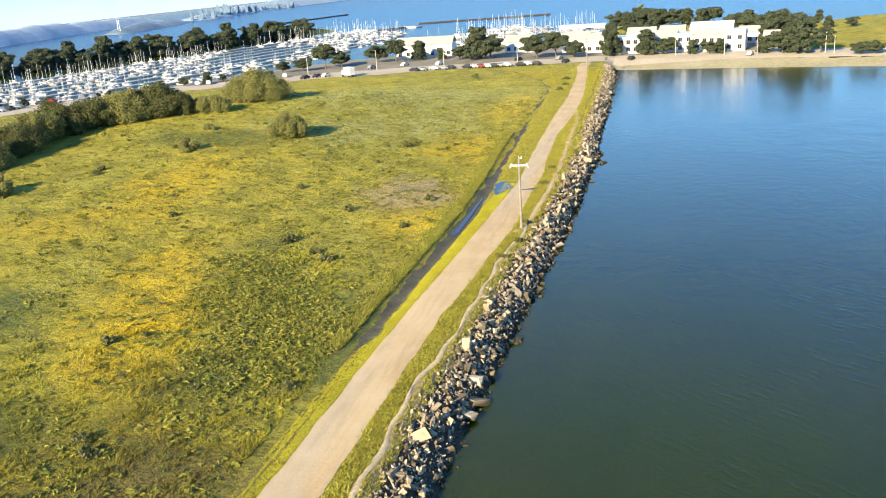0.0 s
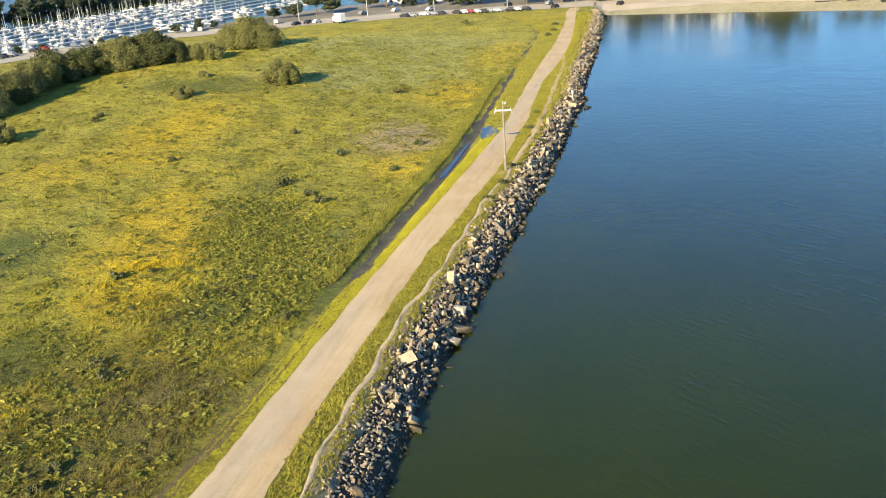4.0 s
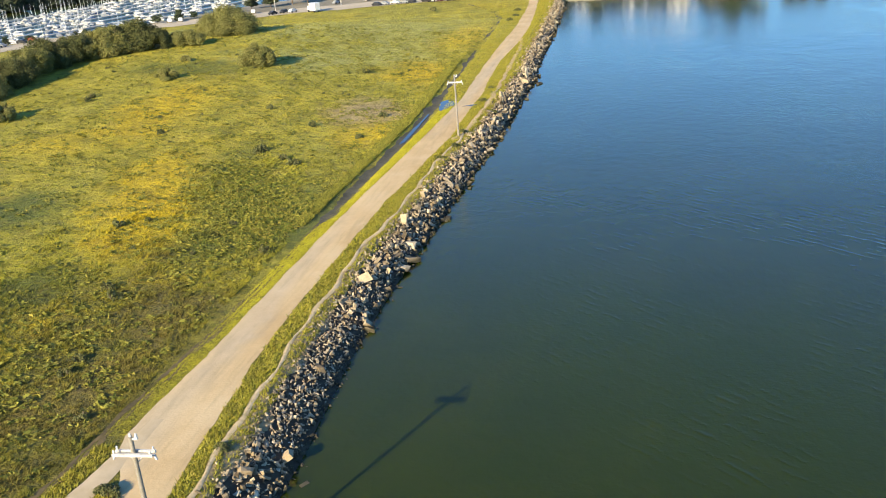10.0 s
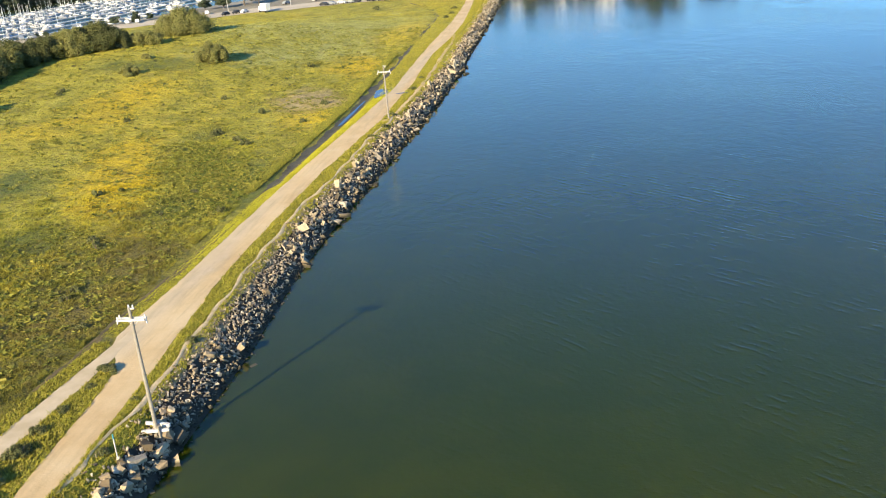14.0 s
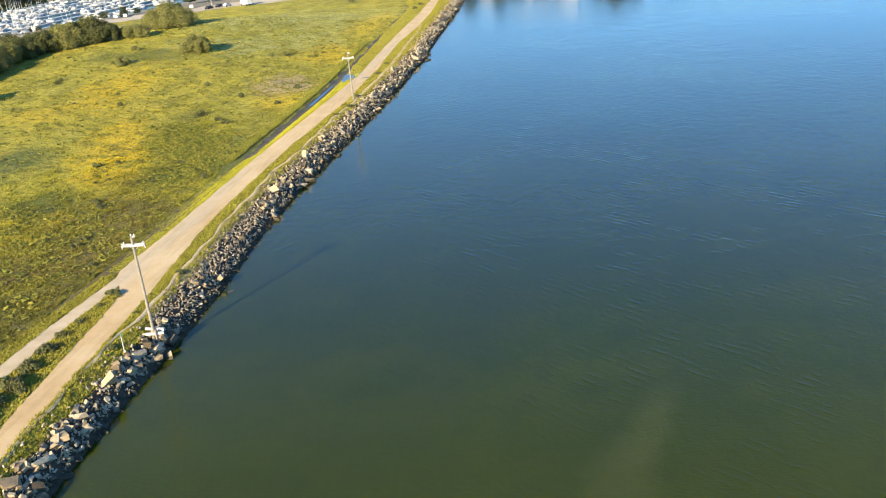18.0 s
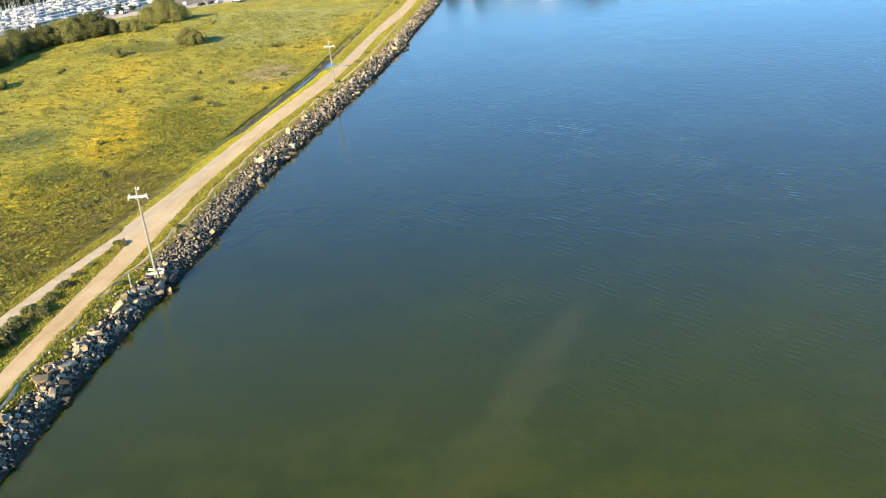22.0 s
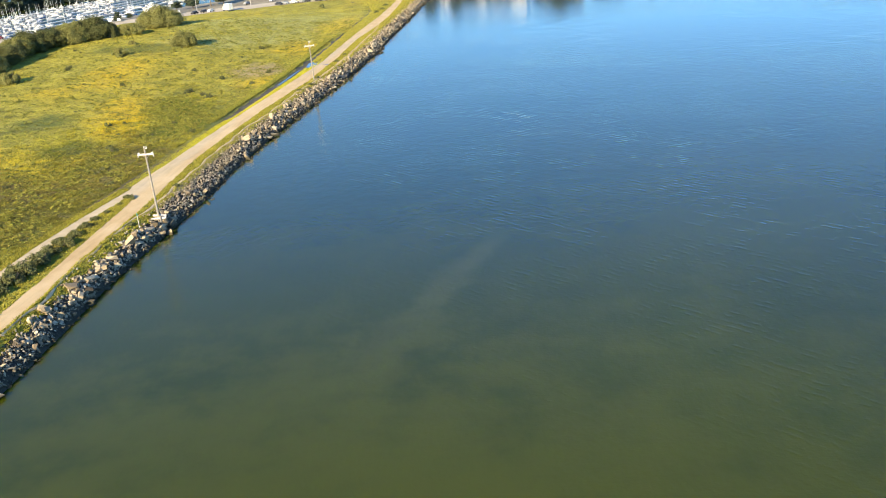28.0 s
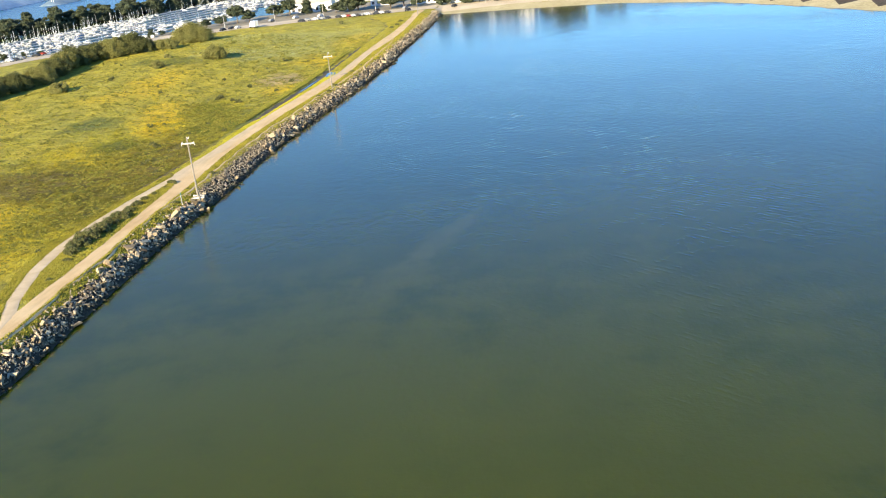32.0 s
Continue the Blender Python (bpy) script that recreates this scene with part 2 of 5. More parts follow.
def water_material():
    m = Mat("bay_water", 0.05, ior=1.33)
    c = m.ramp(m.noise(0.022, 4, 0.6), [(0.30, (0.026, 0.0365, 0.0015)), (0.70, (0.040, 0.050, 0.002))])
    for args in ((42.3, -12, 1.8, 6, -16), (39.2, -21, 2.4, 8, -16), (35.5, -32, 3.6, 10, -16)):
        c = m.mix(m.math("MULTIPLY", m.blob(*args), 0.34), c, (0.072, 0.078, 0.016))
    for args in ((50, -70, 55, 45, 0), (30, -62, 30, 30, 0)):
        c = m.mix(m.math("MULTIPLY", m.blob(*args), 0.45), c, (0.062, 0.070, 0.004))
    for args in ((26, 38, 34, 56, 0), (42, 22, 30, 30, 0)):
        c = m.mix(m.math("MULTIPLY", m.blob(*args), 0.3), c, (0.017, 0.030, 0.003))
    # blue of the reflected sky painted into the base colour of the open bay
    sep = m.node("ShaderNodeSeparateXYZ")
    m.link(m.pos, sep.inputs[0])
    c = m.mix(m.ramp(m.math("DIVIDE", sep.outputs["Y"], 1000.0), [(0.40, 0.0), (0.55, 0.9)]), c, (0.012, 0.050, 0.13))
    m.color(c)
    a = m.noise(0.55, 3, 0.55, stretch=(1.6, 1.0, 1.0))
    b = m.noise(2.1, 3, 0.6, stretch=(1.0, 2.0, 1.0))
    gust = m.ramp(m.noise(0.03, 3), [(0.40, 0.15), (0.62, 1.0)])
    h = m.math("MULTIPLY_ADD", m.math("MULTIPLY", b, gust), 0.5, a)
    # short wind crests that come in patches
    turn = m.node("ShaderNodeMapping")
    turn.inputs["Rotation"].default_value = (0, 0, radians(-50))
    m.link(m.pos, turn.inputs["Vector"])
    crest = m.node("ShaderNodeTexWave", wave_type="BANDS", bands_direction="X", wave_profile="SIN")
    m.link(turn.outputs[0], crest.inputs["Vector"])
    for key, v in (("Scale", 0.36), ("Distortion", 3.2), ("Detail", 2.0), ("Detail Scale", 0.8)):
        crest.inputs[key].default_value = v
    off = m.math("MULTIPLY", m.ramp(m.noise(0.08, 3), [(0.42, 0.0), (0.60, 1.0)]), m.ramp(m.noise(0.42, 4, 0.7), [(0.47, 0.0), (0.62, 1.0)]))
    off = m.math("MULTIPLY", off, m.blob(54, 12, 40, 84, 27))
    h = m.math("MULTIPLY_ADD", m.math("MULTIPLY", m.math("POWER", crest.outputs["Fac"], 2.5), off), 0.8, h)
    # glassy slicks under the far shore, with a ruffled tongue between them
    calm = m.blob(94, 136, 62, 30, -22)
    calm = m.math("MAXIMUM", calm, m.blob(120, 190, 50, 16, -30))
    ruffle = m.math("SUBTRACT", 1.0, m.math("MULTIPLY", calm, 0.85))
    m.bump(m.math("MULTIPLY", h, ruffle), 0.06, 0.5)
    # murky water: light spreads in it
    m.b.subsurface_method = "BURLEY"
    m.b.inputs["Subsurface Weight"].default_value = 0.75
    m.b.inputs["Subsurface Radius"].default_value = (0.7, 1.0, 0.6)
    m.b.inputs["Subsurface Scale"].default_value = 0.8
    # the open bay behind the harbour is rougher
    xyz = m.node("ShaderNodeSeparateXYZ")
    m.link(m.pos, xyz.inputs[0])
    far = m.node("ShaderNodeMapRange")
    m.link(xyz.outputs["Y"], far.inputs["Value"])
    for key, v in (("From Min", 130), ("From Max", 300), ("To Min", 0.095), ("To Max", 0.26)):
        far.inputs[key].default_value = v
    m.link(m.math("MULTIPLY", far.outputs[0], m.math("SUBTRACT", 1.0, m.math("MULTIPLY", calm, 0.6))), m.b.inputs["Roughness"])
    return m.m


M_WATER = water_material()
def road_material():
    m = Mat("dirt_road", 0.95)
    c = m.ramp(m.noise(0.16, 5, 0.65), [(0.30, (0.53, 0.36, 0.17)), (0.50, (0.62, 0.45, 0.235)), (0.70, (0.67, 0.51, 0.29))])
    grey = m.ramp(m.noise(0.4, 5, 0.65), [(0.3, (0.47, 0.38, 0.25)), (0.7, (0.60, 0.50, 0.35))])
    for args in ((-9.2, 12, 2.2, 14, -3), (-8.8, 36, 1.6, 22, 0), (-6.4, 130, 1.4, 40, 0)):
        c = m.mix(m.math("MULTIPLY", m.blob(*args), 0.55), c, grey)
    c = m.mix(0.6, c, m.ramp(m.noise(0.9, 5, 0.7, stretch=(1.3, 0.12, 1.0)), [(0.3, 0.70), (0.5, 1.0), (0.7, 1.08)]), "MULTIPLY")
    c = m.mix(0.25, c, m.ramp(m.noise(7.0, 3, 0.7), [(0.3, 0.7), (0.7, 1.1)]), "MULTIPLY")
    m.color(c)
    m.bump(m.noise(5.0, 4), 0.03, 0.6)
    return m.m


M_DIRT = road_material()
M_LANE = two_tone("grey_gravel_lane", (0.48, 0.375, 0.225), (0.61, 0.49, 0.32), 0.4, bump=0.03)
M_TRAIL = two_tone("foot_trail_dirt", (0.50, 0.38, 0.21), (0.67, 0.53, 0.31), 0.8, bump=0.03, fine=4.0)
M_MUD = two_tone("wet_mud", (0.050, 0.046, 0.028), (0.13, 0.115, 0.070), 0.5, rough=0.85, bump=0.05, fine=3.0)
M_FURROW = two_tone("furrow_earth", (0.060, 0.050, 0.020), (0.17, 0.125, 0.05), 0.6, bump=0.05, fine=3.0)
M_ASPHALT = two_tone("asphalt", (0.46, 0.385, 0.27), (0.60, 0.505, 0.36), 0.12, bump=0.01, fine=3.0)
M_LOT = two_tone("dusty_lot", (0.17, 0.15, 0.10), (0.33, 0.29, 0.21), 0.10, bump=0.02, fine=1.5)
M_SAND = two_tone("beach_sand", (0.34, 0.29, 0.15), (0.47, 0.41, 0.24), 0.12, bump=0.03, fine=1.2)
M_WOOD = two_tone("weathered_pole_wood", (0.22, 0.19, 0.15), (0.36, 0.32, 0.26), 2.0, bump=0.01, fine=14.0)
M_PALE = two_tone("pale_timber", (0.50, 0.47, 0.42), (0.66, 0.63, 0.58), 2.0, bump=0.01, fine=12.0)
M_CERAMIC = two_tone("white_porcelain", (0.72, 0.72, 0.70), (0.80, 0.80, 0.78), 4.0, rough=0.3)
M_BARK = two_tone("bark", (0.09, 0.065, 0.045), (0.20, 0.155, 0.115), 3.0, bump=0.03, fine=12.0)
STONE_TONES = [(r * 1.0, g * 0.97, b * 0.93) for r, g, b in [(0.13, 0.10, 0.064), (0.36, 0.285, 0.185), (0.58, 0.475, 0.325), (0.20, 0.158, 0.10), (0.64, 0.555, 0.42), (0.085, 0.068, 0.045), (0.47, 0.375, 0.245), (0.62, 0.52, 0.37), (0.15, 0.12, 0.075)]]
M_ROCK = per_piece("riprap_stone", STONE_TONES, fine=3.5, bump=0.10, low_dark=True)
M_ROCKS = per_piece("riprap_stone_joined", STONE_TONES, fine=3.5, bump=0.08, island=True, low_dark=True)
M_GRAVEL = two_tone("bank_earth", (0.028, 0.022, 0.014), (0.080, 0.062, 0.038), 0.8, bump=0.12, fine=2.5)


def leaves(name, tones):
    m = Mat(name, 0.85)
    rnd = m.node("ShaderNodeNewGeometry").outputs["Random Per Island"]
    c = m.ramp(rnd, [(i / (len(tones) - 1), t) for i, t in enumerate(tones)])
    c = m.mix(0.5, c, m.ramp(m.noise(0.45, 3), [(0.3, 0.55), (0.7, 1.2)]), "MULTIPLY")
    m.color(c)
    return m.m


M_LEAF_HEDGE = leaves("willow_leaves", [(0.12, 0.13, 0.026), (0.21, 0.205, 0.050), (0.30, 0.27, 0.085), (0.16, 0.165, 0.04)])
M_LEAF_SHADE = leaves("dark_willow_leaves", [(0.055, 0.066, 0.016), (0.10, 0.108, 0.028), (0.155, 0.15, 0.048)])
M_LEAF_SCRUB = leaves("scrub_leaves", [(0.060, 0.072, 0.020), (0.13, 0.135, 0.038), (0.21, 0.195, 0.07)])
M_LEAF_DARK = leaves("cypress_leaves", [(0.034, 0.048, 0.025), (0.060, 0.078, 0.038), (0.10, 0.112, 0.058)])
M_VERGE = leaves("verge_blades", [(0.17, 0.17, 0.016), (0.28, 0.26, 0.020), (0.38, 0.33, 0.03), (0.23, 0.22, 0.02), (0.42, 0.34, 0.08)])
M_VERGE_LIME = leaves("lime_verge_blades", [(0.31, 0.30, 0.018), (0.42, 0.39, 0.022), (0.51, 0.455, 0.03), (0.36, 0.34, 0.02)])
M_TUFT = leaves("weed_tufts", [(0.11, 0.125, 0.016), (0.19, 0.195, 0.024), (0.28, 0.265, 0.034), (0.36, 0.30, 0.045)])

# ---- plan ----
WATERLINE = ([-140, -60, -50, -40, -30, -20, -10, 0, 10, 16, 25, 35, 45, 60, 75, 90, 110, 130, 138, 146, 165, 200, 240, 262],
             [4.6, 3.5, 3.0, 2.4, 1.9, 1.1, 0.8, 0.9, 0.8, 0.7, 0.1, -0.2, -0.1, 0.5, 0.9, 1.6, 2.0, 2.0, 2.5, 1.6, 1.0, 0.3, -0.9, -2.0])
ROAD_R = ([-140, -70, -50, -42, -32, -19, -4, 10, 25, 40, 60, 75, 87, 105, 116, 127, 146, 165, 180, 193, 221, 240, 253],
          [1.6, 0.4, -0.7, -1.2, -1.8, -2.6, -3.5, -4.5, -5.8, -5.9, -5.5, -4.6, -3.8, -4.1, -4.0, -4.8, -5.5, -4.9, -4.9, -5.2, -6.9, -8.5, -9.3])
ROAD_L = ([-140, -70, -50, -45, -32, -19, -4, 3, 6.5, 9, 11, 13, 25, 40, 60, 75, 95, 112, 127, 147, 170, 193, 221, 240, 253],
          [-4.5, -4.2, -3.8, -3.6, -4.2, -5.0, -6.2, -6.7, -7.2, -8.2, -9.6, -10.2, -9.7, -9.5, -9.0, -8.3, -7.5, -6.9, -7.6, -8.2, -8.6, -8.7, -9.8, -11.0, -12.2])
BRANCH = ([-49, -45, -40, -31, -22, -11, 0, 6, 13, 22], [-2.4, -3.6, -6.0, -9.0, -10.6, -10.7, -10.1, -9.5, -9.0, -8.9])
DITCH = ([50, 61, 80, 94, 112, 131, 158, 197, 213, 225, 238, 250], [-10.8, -10.7, -10.3, -10.1, -10.6, -11.7, -12.9, -14.5, -15.6, -18.6, -24.0, -31.5])
MARINA = ([-600, -400, -230, -185, -165, -145, -133, -112, -60, -10, 0], [40, 100, 158, 188, 204, 236, 256, 298, 345, 352, 1000])
BEACH = ([-40, -2, 30, 70, 105, 128, 142, 200, 320], [266, 262, 257, 248, 222, 190, 166, 80, -200])


def smooth(v, a, b):
    u = np.clip((v - a) / (b - a), 0, 1)
    return u * u * (3 - 2 * u)


def wob(x, y):
    """Soft uneven ground, in metres."""
    return (np.sin(x * 0.21 + 1.3 * np.sin(y * 0.11)) * np.cos(y * 0.17 + np.sin(x * 0.13)) * 0.5
            + np.sin(x * 0.63 + y * 0.41) * np.cos(y * 0.57 - x * 0.29) * 0.22)


def height(x, y):
    x, y = np.asarray(x, float), np.asarray(y, float)
    s = x - np.interp(y, *WATERLINE)
    z = np.interp(s, [-6, -3.6, -2.9, -1.2, 0, 1.5, 6, 40, 200], [2.3, 2.22, 1.95, 1.05, -0.05, -0.6, -1.6, -3.0, -4.0])
    edge = np.where(y > 45, np.interp(y, *DITCH), np.interp(y, *ROAD_L) * 0 - 11.4) - 1.2
    d = edge - x
    rise = 3.0 * smooth(d, 0, 58) + 2.5 * smooth(y, 80, 160) * smooth(d, 5, 45)
    rise = rise * (1 - 0.75 * smooth(-x, 92, 118)) * (1 - smooth(y, 165, 232)) + wob(x, y) * smooth(d, 1, 12) * 0.35
    z = z + np.where(s < -4, rise, 0)
    ditch = np.exp(-((x - np.interp(y, *DITCH)) / 0.9) ** 2) * smooth(y, 50, 62) * (1 - smooth(y, 235, 250))
    z = z - 0.4 * ditch
    b = y - np.interp(x, *BEACH)
    zb = np.interp(b, [-60, -4, 0, 5, 13, 40], [-3, -0.4, 0, 0.6, 1.7, 2.6])
    hill = 3.5 * smooth(x, 66, 110) * smooth(b, 25, 85)
    z = np.where((b > -60) & (x > -8), np.maximum(z, zb + hill), z)
    m = y - np.interp(x, *MARINA)
    z = np.where(m > -6, np.minimum(z, np.interp(m, [-6, 0, 3], [2.4, 0.5, -2.5])), z)
    far = y - np.interp(x, [0, 40, 70, 150], [412, 410, 390, 380])
    z = np.where((x > -5) & (far > -10), np.minimum(z, np.interp(far, [-10, 10], [3, -3])), z)
    # the wooded breakwater behind the boats
    ax, ay, bx, by = -305, 262, -196, 512
    u = np.clip(((x - ax) * (bx - ax) + (y - ay) * (by - ay)) / ((bx - ax) ** 2 + (by - ay) ** 2), 0, 1)
    dl = np.hypot(x - ax - u * (bx - ax), y - ay - u * (by - ay))
    return np.maximum(z, np.interp(dl, [0, 10, 16, 22], [2.4, 2.2, 0, -3]))


def hz(x, y):
    return float(height(x, y))


# ---- mesh helpers ----
def mesh_from(name, verts, faces, mats=(), smooth_shade=False):
    me = bpy.data.meshes.new(name)
    me.from_pydata(np.asarray(verts, float).tolist() if isinstance(verts, np.ndarray) else verts, [], faces.tolist() if isinstance(faces, np.ndarray) else faces)
    for m in mats:
        me.materials.append(m)
    if smooth_shade:
        me.polygons.foreach_set("use_smooth", [True] * len(me.polygons))
    me.update()
    return me


def fast_mesh(name, verts, faces, mat):
    """Faces all of one size, set without loops."""
    verts, faces = np.asarray(verts, np.float32), np.asarray(faces, np.int32)
    me = bpy.data.meshes.new(name)
    n, k = faces.shape
    me.vertices.add(len(verts))
    me.vertices.foreach_set("co", verts.ravel())
    me.loops.add(n * k)
    me.loops.foreach_set("vertex_index", faces.ravel())
    me.polygons.add(n)
    me.polygons.foreach_set("loop_start", np.arange(0, n * k, k, dtype=np.int32))
    me.polygons.foreach_set("use_smooth", np.zeros(n, bool))
    me.update(calc_edges=True)
    me.materials.append(mat)
    return me


def part(name, bm, material, parent=None, label=""):
    """Links a bmesh as one mesh object under a thing or a part."""
    me = bpy.data.meshes.new(name)
    bm.to_mesh(me)
    bm.free()
    me.materials.append(material)
    ob = new(name, me)
    ob.parent = parent
    if label:
        ob["label"] = label
    return ob


def box(bm, x0, y0, z0, x1, y1, z1, turn=None):
    """A box between two corners, added to bm."""
    m = Matrix.Translation(((x0 + x1) / 2, (y0 + y1) / 2, (z0 + z1) / 2)) @ Matrix.Diagonal((x1 - x0, y1 - y0, z1 - z0, 1))
    bmesh.ops.create_cube(bm, size=1, matrix=(turn @ m) if turn else m)
    return bm


def rod(bm, a, b, r0, r1, seg=8):
    """A tapered round bar from a to b."""
    a, b = Vector(a), Vector(b)
    d = b - a
    m = Matrix.Translation((a + b) / 2) @ d.to_track_quat("Z", "Y").to_matrix().to_4x4()
    bmesh.ops.create_cone(bm, cap_ends=True, segments=seg, radius1=r0, radius2=r1, depth=d.length, matrix=m)
    return bm


def thing(name, x, y, z, turn=0.0, **tags):
    e = new(name)
    e.matrix_basis = pose(x, y, z, 0, 0, turn)
    return tagged(e, **tags)


# ---- ground and water ----
def axis(*spans):
    out = [np.arange(a, b, s) for a, b, s in spans]
    return np.concatenate(out)


GX = axis((-2400, -500, 190), (-500, -160, 10), (-160, -60, 1.6), (-60, -13, 1.0), (-13, 5, 0.5), (5, 40, 3.5), (40, 200, 8), (200, 500, 30), (500, 2400, 190))
GY = axis((-900, -150, 75), (-150, -75, 5), (-75, 150, 0.8), (150, 275, 1.4), (275, 560, 6), (560, 2600, 170))


def build_ground():
    xx, yy = np.meshgrid(GX, GY)
    zz = height(xx, yy)
    nx, ny = len(GX), len(GY)
    i = np.arange(nx * ny).reshape(ny, nx)
    quads = np.stack([i[:-1, :-1], i[:-1, 1:], i[1:, 1:], i[1:, :-1]], -1).reshape(-1, 4)
    me = fast_mesh("ground", np.stack([xx, yy, zz], -1).reshape(-1, 3), quads, M_FIELD)
    me.materials.append(M_GRAVEL)
    me.materials.append(M_SAND)
    me.materials.append(M_LOT)
    c = (xx[:-1, :-1] + xx[1:, 1:]) / 2, (yy[:-1, :-1] + yy[1:, 1:]) / 2
    s = c[0] - np.interp(c[1], *WATERLINE)
    b = c[1] - np.interp(c[0], *BEACH)
    kind = np.where((s > np.where(c[1] > 2, -3.3, -2.5)) & (s < 400) & (c[1] < 262), 1, 0)
    kind = np.where((c[0] > -8) & (b > -50) & (b < 11) & (s > -3), 2, kind)
    kind = np.where((c[0] < -185) & (c[1] > 240), 1, kind)
    lane = np.interp(c[0], [-150, -143, -126, -109, -91, -65, -30, -5, 30, 60], [183, 212, 234, 243, 252, 261, 267, 271, 272, 266])
    lot = (c[0] > -150) & (c[0] < 48) & (c[1] > lane + 4) & (c[1] < 330) & (c[1] < np.interp(c[0], *MARINA) - 1)
    kind = np.where(lot, 3, kind)
    me.polygons.foreach_set("material_index", kind.ravel().astype(np.int32))
    me.polygons.foreach_set("use_smooth", np.ones(len(quads), bool))
    return tagged(new("ground", me), "grassy meadow and stony shore ground, green and gold", "ground", kind="structure")


build_ground()
bm = bmesh.new()
bmesh.ops.create_grid(bm, x_segments=1, y_segments=1, size=2400)
bm.faces.ensure_lookup_table()
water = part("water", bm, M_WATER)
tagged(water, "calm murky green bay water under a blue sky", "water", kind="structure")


def ribbon(name, left, right, y0, y1, step, mat, lift=0.05, jag=0.15, cols=6, label="", category="road", seed=1):
    """A strip of ground cover between two lines, following the ground, with uneven borders."""
    ys = np.arange(y0, y1 + step / 2, step)
    rng = np.random.default_rng(seed)
    lx = left(ys) + np.convolve(rng.normal(0, jag, len(ys) + 4), np.ones(5) / 2.5, "valid")
    rx = right(ys) + np.convolve(rng.normal(0, jag, len(ys) + 4), np.ones(5) / 2.5, "valid")
    u = np.linspace(0, 1, cols)
    xx = lx[:, None] * (1 - u) + rx[:, None] * u
    yy = np.repeat(ys[:, None], cols, 1)
    zz = height(xx, yy) + lift * np.minimum(1, 6 * np.minimum(u, 1 - u) + 0.35)
    i = np.arange(xx.size).reshape(xx.shape)
    quads = np.stack([i[:-1, :-1], i[:-1, 1:], i[1:, 1:], i[1:, :-1]], -1).reshape(-1, 4)
    me = fast_mesh(name, np.stack([xx, yy, zz], -1).reshape(-1, 3), quads, mat)
    me.polygons.foreach_set("use_smooth", np.ones(len(quads), bool))
    return tagged(new(name, me), label, category, kind="structure")


def line(table, add=0.0):
    return lambda y: np.interp(y, *table) + add


ribbon("road", line(ROAD_L), line(ROAD_R), -140, 264, 0.6, M_DIRT, jag=0.08, label="pale packed dirt road along the shore", cols=9)
ribbon("road_branch", lambda y: np.interp(y, *BRANCH) - np.interp(y, [-49, -44, 4, 17], [0.1, 0.85, 0.95, 0.5]), lambda y: np.interp(y, *BRANCH) + np.interp(y, [-49, -44, 4, 17], [0.1, 0.85, 0.95, 0.5]), -49, 15, 0.5, M_LANE, lift=0.07, jag=0.05, label="narrow gravel branch of the dirt road", seed=2)
def meander(add):
    return lambda y: np.interp(y, *WATERLINE) - 4.0 + 0.28 * np.sin(y * 0.31) * np.sin(y * 0.083 + 1) + 0.12 * np.sin(y * 0.9) + np.interp(y, [-25, -8], [0.45, 0.0]) + add


ribbon("trail", meander(-0.19), meander(0.19), -140, 90, 0.4, M_TRAIL, lift=0.09, jag=0.07, cols=4, label="thin trodden foot trail beside the rocks", category="trail", seed=3)
M_BANK = two_tone("dry_bank_earth", (0.22, 0.165, 0.075), (0.40, 0.31, 0.165), 0.7, bump=0.06, fine=4.0)
ribbon("bank", meander(0.15), lambda y: np.interp(y, *WATERLINE) - np.where(y > 2, 2.75, 2.2) + 0.25 * np.sin(y * 0.7) * np.sin(y * 0.23), 3, 90, 0.4, M_BANK, lift=0.04, jag=0.2, cols=4, label="dry eroded earth bank above the rocks", category="bank", seed=14)
SIDE = ([86, 93, 103, 116, 130, 148, 161, 174], [-3.0, -2.3, -1.9, -2.1, -2.5, -3.1, -3.6, -4.6])
ribbon("trail_side", line(SIDE, -0.42), line(SIDE, 0.38), 86, 174, 0.6, M_DIRT, lift=0.09, jag=0.14, cols=4, label="worn side track beside the dirt road", category="trail", seed=8)
FURROW = ([4, 17, 27, 35, 49, 60], [-12.1, -11.5, -10.9, -10.7, -10.6, -10.6])
ribbon("furrow", line(FURROW, -0.42), line(FURROW, -0.12), 4, 58, 0.4, M_FURROW, lift=0.02, jag=0.13, cols=3, label="narrow brown furrow at the meadow edge", category="ditch", seed=9)
ribbon("wheel_rut", line(FURROW, 0.16), line(FURROW, 0.36), 4, 56, 0.4, M_FURROW, lift=0.02, jag=0.12, cols=3, label="dark wheel rut along the road verge", category="ditch", seed=10)
ribbon("ditch", lambda y: np.interp(y, *DITCH) - np.interp(y, [52, 60, 75, 90, 112, 130, 250], [0.2, 0.7, 0.75, 0.95, 0.85, 0.45, 0.32]), lambda y: np.interp(y, *DITCH) + np.interp(y, [52, 60, 75, 112, 130, 250], [0.2, 0.6, 0.6, 0.65, 0.4, 0.3]), 52, 248, 0.7, M_MUD, lift=0.06, jag=0.22, cols=6, label="dark wet mud ditch beside the road", category="ditch", seed=4)


